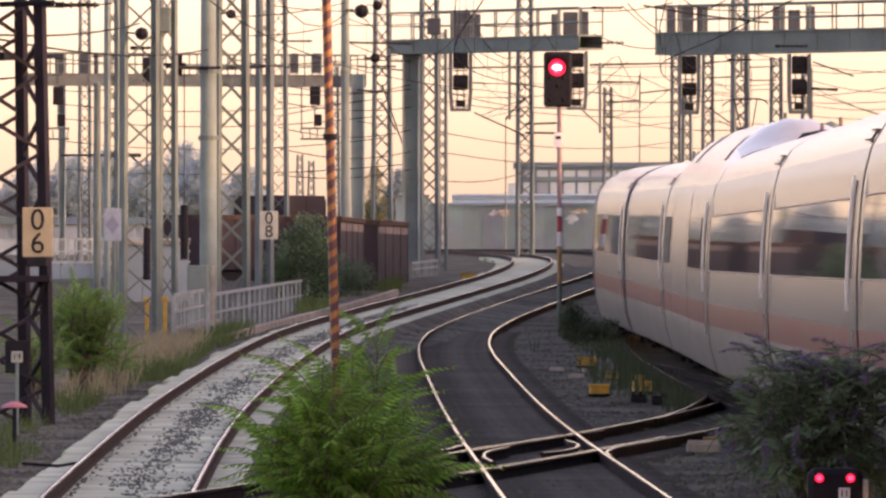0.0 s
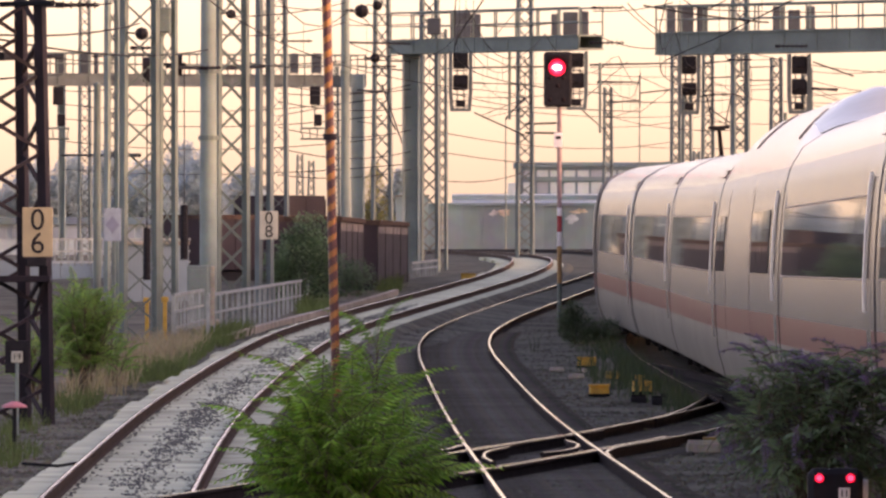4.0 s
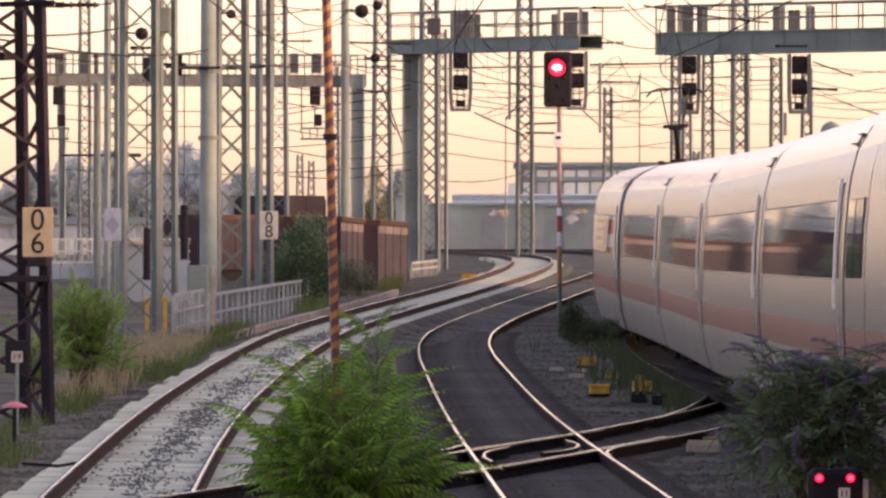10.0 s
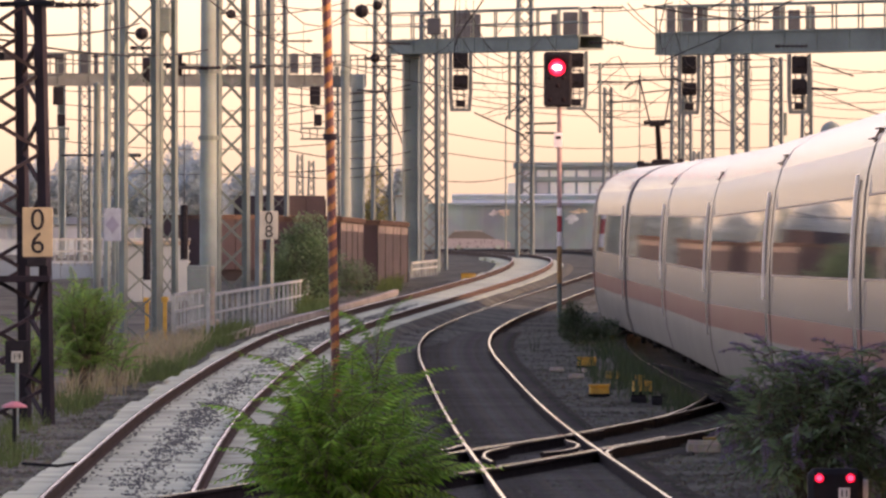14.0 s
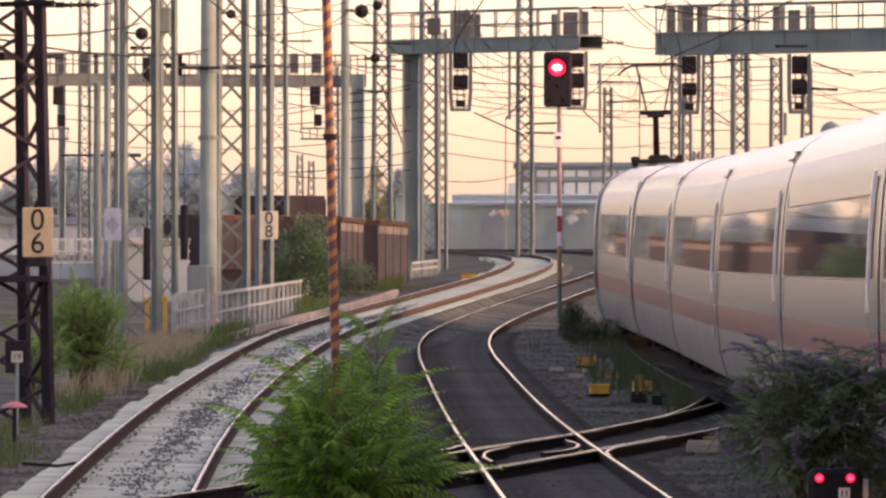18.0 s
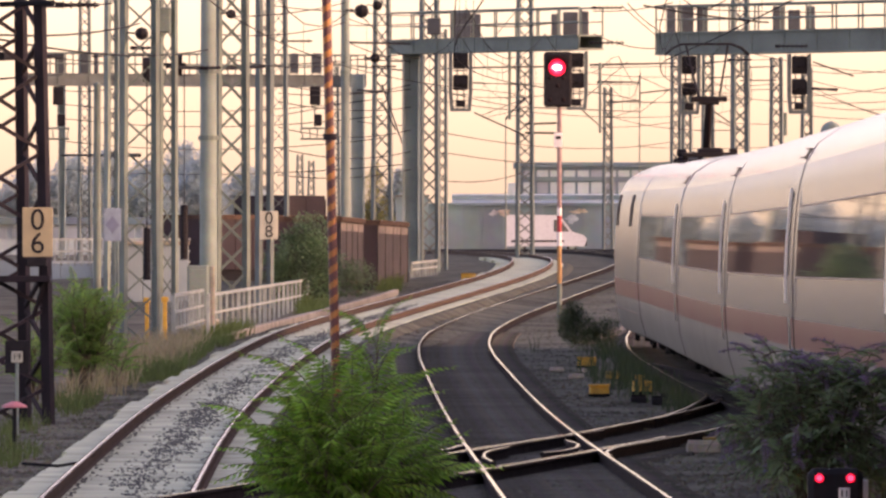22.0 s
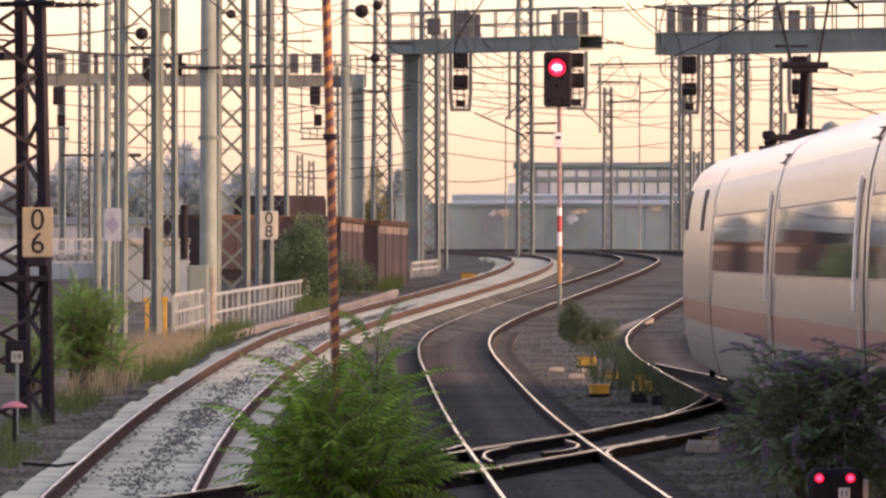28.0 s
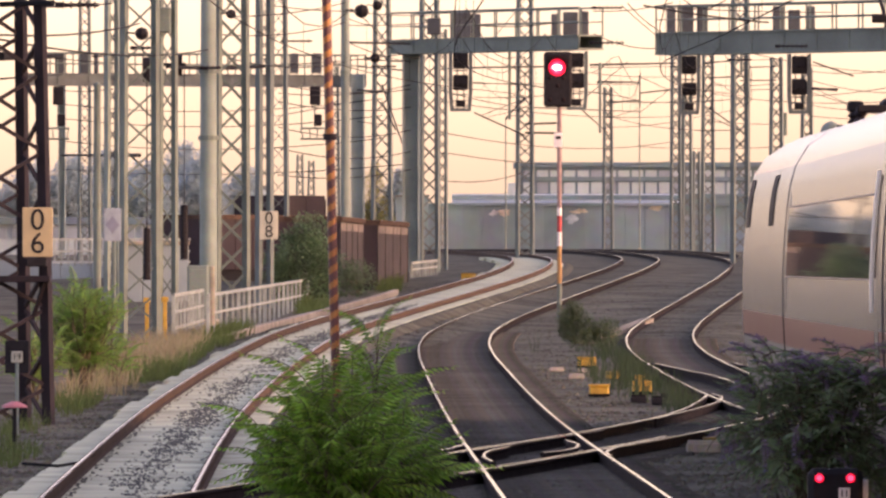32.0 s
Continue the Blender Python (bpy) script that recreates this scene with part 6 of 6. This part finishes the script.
def catenary(line, y0, y1, label):
    """Contact wire, sagging messenger wire and droppers over a track."""
    t = thing("catenary", label, "overhead wire", group="track catenaries")
    ys = [y0 + (y1 - y0) * k / 40 for k in range(41)]
    part("contact_wire", Mesh().chain([(line(y), y, rail_z(y) + 6.28) for y in ys], 0.013), M_WIRE, t)
    sag = lambda y: 7.9 - 1.0 * (1 - (2 * ((y - y0) / 55 % 1) - 1) ** 2)
    part("messenger_wire", Mesh().chain([(line(y), y, rail_z(y) + sag(y)) for y in ys], 0.013), M_WIRE, t)
    for k in range(int((y1 - y0) / 11)):
        y = y0 + 5 + k * 11
        part("dropper", Mesh().tube((line(y), y, rail_z(y) + 6.28), (line(y), y, rail_z(y) + sag(y)), 0.006, n=4), M_WIRE, t)


catenary(line_a, 130, 460, "contact and messenger wire over the slab track")
catenary(line_b, 130, 460, "contact and messenger wire over the middle track")
catenary(line_t, 110, 460, "contact and messenger wire over the train")



# ---- slabs under the curving left track ----
M_SLABDIRT = mat("dark_track_grit", (0.13, 0.14, 0.12), 0.95, vary=0.4, scale=8, fine=60)


def slabs():
    r = random.Random(5)
    y = 62.0
    while y < 430:
        ln = 3.25
        lf = 1.25 + r.choice((0, 0, 0, 0.04, 0.09, 0.15)) + r.uniform(-0.02, 0.02)
        rt = 1.2 + r.uniform(-0.03, 0.03)
        rings = []
        for q in range(6):
            yy = y + 0.002 + (ln - 0.004) * q / 5
            x, z = line_a(yy), rail_z(yy) + LOW_A(yy) - 0.15
            rings.append([(x - lf, yy, z - 0.2), (x - lf, yy, z - 0.012), (x - lf + 0.015, yy, z), (x + rt - 0.015, yy, z), (x + rt, yy, z - 0.012), (x + rt, yy, z - 0.2)])
        part("slab", Mesh().loft(rings), M_CONCRETE, trackA)
        y += ln


slabs()
sh = [[(line_a(y) + 1.16, y, rail_z(y) + LOW_A(y) - 0.19), (line_a(y) + 1.24, y, rail_z(y) + LOW_A(y) - 0.155), (line_a(y) + 1.4, y, rail_z(y) + LOW_A(y) - 0.18), (line_a(y) + 1.66, y, rail_z(y) + LOW_A(y) - 0.32)] for y in [62 + 4 * k for k in range(95)]]
part("ballast_shoulder", Mesh().loft(sh, None, False, False), M_BALLAST, trackA, "gravel shoulder beside the slabs", smooth=True)


def stones(name, label, n, where, size, material, seed):
    """Loose angular stones; where(r) gives x, y, z."""
    r = random.Random(seed)
    m = Mesh()
    for k in range(n):
        x, y, z = where(r)
        s = size * r.uniform(0.5, 1.3)
        v = [(x + s * r.uniform(0.7, 1.1) * a, y + s * r.uniform(0.7, 1.1) * b, z + s * 0.75 * r.uniform(0.6, 1.1) * c) for a, b, c in ((1, 0, 0), (0, 1, 0), (-1, 0, 0), (0, -1, 0), (0, 0, 1), (0, 0, -0.5))]
        m.add(v, [(0, 1, 4), (1, 2, 4), (2, 3, 4), (3, 0, 4), (1, 0, 5), (2, 1, 5), (3, 2, 5), (0, 3, 5)])
    return solid(name, m, material, label, "gravel", kind="stuff")


DRIFT = random.Random(77)
DRIFTS = [(82 + 190 * DRIFT.random() ** 1.5, DRIFT.gauss(0.08, 0.12), DRIFT.uniform(0.06, 0.2)) for k in range(170)]


def on_slab(r):
    # grit gathers in drifts down the middle and at the rail feet
    y, x, w = DRIFTS[r.randrange(len(DRIFTS))]
    if r.random() < 0.16:
        y, x, w = 80 + 150 * r.random() ** 1.5, r.choice((-0.63, 0.63, -0.88)), 0.03
    y += r.gauss(0, 0.25 if r.random() < 0.4 else 3.0)
    return line_a(y) + x + r.gauss(0, w), y, rail_z(y) + LOW_A(y) - 0.145


def on_ground(r):
    y = 78 + 110 * r.random() ** 1.7
    x = r.uniform(-6.5, 7.5)
    while abs(x - line_a(y)) < 1.3:
        x = r.uniform(-6.5, 7.5)
    return x, y, ground_z(x, y) + rough(x, y)


stones("slab_grit", "dark grit lying along the middle of the slabs", 7000, on_slab, 0.024, M_SLABDIRT, 41)
def on_far_ground(r):
    y = 185 + 150 * r.random() ** 1.3
    x = r.uniform(-7, 13)
    while abs(x - line_a(y)) < 1.35:
        x = r.uniform(-7, 13)
    return x, y, ground_z(x, y) + rough(x, y)


stones("far_ballast_stones", "coarse grey ballast along the curving tracks", 12000, on_far_ground, 0.034, M_BALLAST, 43)
stones("ballast_stones", "loose dark ballast stones between the tracks", 26000, on_ground, 0.045, M_BALLAST, 42)


# ---- sleepers ----
SLP = Mesh().box((0, 0, -0.075), (2.6, 0.26, 0.15), bev=0.02).data("sleeper", M_SLEEPER)


def sleepers(t, line, y0, y1, step=0.62):
    n = int((y1 - y0) / step)
    for k in range(n):
        y = y0 + k * step
        s = (line(y + 0.5) - line(y - 0.5))
        o = part("sleeper", SLP, None, t)
        o.matrix_basis = pose(line(y), y, rail_z(y) - 0.135, mt.degrees(rail_z(y + 0.5) - rail_z(y - 0.5)), 0, -mt.degrees(mt.atan(s)))


sleepers(trackB, line_b, 78, 240)
sleepers(trackC, line_c, 118, 230)
sleepers(trackX, line_x, 82, 150)
sleepers(trackT, line_tr, 82, 176)


def short_rail(parent, line, y0, y1, off, dz=0.0, name="check_rail"):
    """A check rail beside a running rail, with flared ends."""
    m, rings = Mesh(), []
    n = 14
    for k in range(n + 1):
        u = k / n
        y = y0 + (y1 - y0) * u
        cx = line(y) + off - math.copysign(0.05 * max(0, abs(u - 0.5) - 0.38) / 0.12, off)
        rings.append([(cx + px * 0.6, y, rail_z(y) + dz + pz) for px, pz in RAIL])
    part(name, m.loft(rings, RAIL_M, cap_mi=1), [M_RAILHEAD, M_WEB_DARK], parent, smooth=True)


short_rail(trackX, line_x, 98, 118, 0.68)
short_rail(trackX, line_x, 104, 128, -0.68)


def wing(parent, pts, name="wing_rail"):
    """A bent wing rail of the crossing through points (x, y)."""
    m, rings = Mesh(), []
    cx, cy = curve(list(range(len(pts))), [p[0] for p in pts]), curve(list(range(len(pts))), [p[1] for p in pts])
    n = 10 * (len(pts) - 1)
    for k in range(n + 1):
        u = (len(pts) - 1) * k / n
        x, y = cx(u), cy(u)
        rings.append([(x + px * 0.8, y, rail_z(y) + pz) for px, pz in RAIL])
    part(name, m.loft(rings, RAIL_M, cap_mi=1), [M_RAILHEAD, M_WEB_DARK], parent, smooth=True)


# wing and point rails round the diamond crossing
wing(trackB, [(-0.251, 112.0), (0.039, 114.2), (0.229, 117.5), (0.26, 119.5)])
wing(trackB, [(0.542, 106.5), (0.457, 109.5), (0.52, 113.0), (0.773, 116.0)])
wing(trackB, [(1.133, 112.0), (1.494, 114.4), (1.614, 117.5), (1.51, 120.5)])
wing(trackB, [(2.799, 123.5), (2.107, 116.5), (1.88, 112.6), (1.884, 110.2)])
wing(trackX, [(2.96, 137.0), (4.006, 148.0), (4.361, 153.5), (4.313, 157.5)])


# ---- point machines and trackside boxes ----
def point_machine(x, y, w, h, label="yellow point machine box beside the rails"):
    g = ground_z(x, y)
    t = thing("point_machine", label, "point machine", (x, y, g), group="yellow trackside boxes")
    part("case", Mesh().box((0, 0, h / 2), (w, 0.35, h), bev=0.03), M_YELLOW, t)
    part("lid", Mesh().box((0, 0, h + 0.015), (w * 1.05, 0.4, 0.04), bev=0.012), M_YELLOW, t)
    part("base", Mesh().box((0, 0, 0.02), (w * 1.05, 0.4, 0.06), bev=0.02), M_UNDER, t)
    return t


point_machine(2.774, 190, 0.371, 0.186)
point_machine(2.586, 163, 0.337, 0.169)
point_machine(3.338, 165, 0.322, 0.19)
point_machine(3.045, 176, 0.263, 0.142)
point_machine(3.42, 172, 0.217, 0.158)
point_machine(3.418, 126, 0.159, 0.065)
point_machine(0.853, 330, 0.493, 0.266, "yellow box beside the slab track")
for x, y, w, h, lab in ((3.179, 120, 0.414, 0.138, "pale concrete cable trough lid"), (3.6, 159, 0.18, 0.1, "small dark cable box"), (3.122, 157, 0.26, 0.12, "small dark cable box"), (3.416, 156, 0.22, 0.12, "small dark cable box"), (2.414, 178, 0.3, 0.08, "pale stone slab fragment"), (2.616, 185, 0.2, 0.06, "pale stone slab fragment"), (2.149, 186, 0.28, 0.06, "pale stone slab fragment"), (3.722, 128, 0.4, 0.1, "pale concrete trough lid")):
    t = thing("cable_box", lab + " on the ballast", "trackside box", (x, y, ground_z(x, y)))
    pale = "pale" in lab
    part("body", Mesh().box((0, 0, h / 2), (w, 0.3, h), bev=0.02), M_KERB if pale else M_DARK, t)
    part("lid", Mesh().box((0, 0, h + 0.01), (w * 0.92, 0.26, 0.03), bev=0.01), M_KERB if pale else M_UNDER, t)
kb = thing("kerb", "pale concrete kerb along the bridge edge", "kerb", kind="structure")
for k in range(10):
    rings = []
    for q in range(7):
        y = 222 + k * 9.0 + 1.498 * q
        x = line_a(y) - 2.2 - 0.6 * (y - 222) / 90
        z = ground_z(x, y)
        rings.append([(x - 0.08, y, z - 0.04), (x - 0.08, y, z + 0.18), (x - 0.07, y, z + 0.19), (x + 0.07, y, z + 0.19), (x + 0.08, y, z + 0.18), (x + 0.08, y, z - 0.04)])
    part("kerb_stone", Mesh().loft(rings), M_KERB, kb)
cbl = thing("cable", "loose black cable lying across the ballast", "cable")
part("sheath", Mesh().chain([(-5.088, 119, -0.28), (-4.639, 118.5, -0.3), (-4.404, 119, -0.27), (-4.269, 120, -0.2)], 0.02), M_RUBBER, cbl)
tr = thing("cable_trough", "row of pale concrete cable trough lids", "cable trough", kind="structure")
for k in range(60):
    y = 222 + k * 0.62
    x = 3.266 + (5.391 - 3.266) * k / 60
    if k % 9 != 4:
        part("trough_lid", Mesh().box((x, y, ground_z(x, y) + 0.05), (0.34, 0.58, 0.12), bev=0.01, rz=-0.06 + 0.03 * math.sin(k * 2.1)), M_KERB, tr)
bm1 = thing("mast_platform", "grey steel platform on the maroon mast", "platform", (-6.586, 150.2, 1.929))
part("deck", Mesh().box((0, 0, 0), (1.2, 0.9, 0.1), bev=0.01), M_MAROON, bm1)
for k in (-1, 1):
    part("strut", Mesh().beam((k * 0.5, 0, -0.05), (k * 0.3, 0.4, -0.6), 0.05), M_MAROON, bm1)


motions()
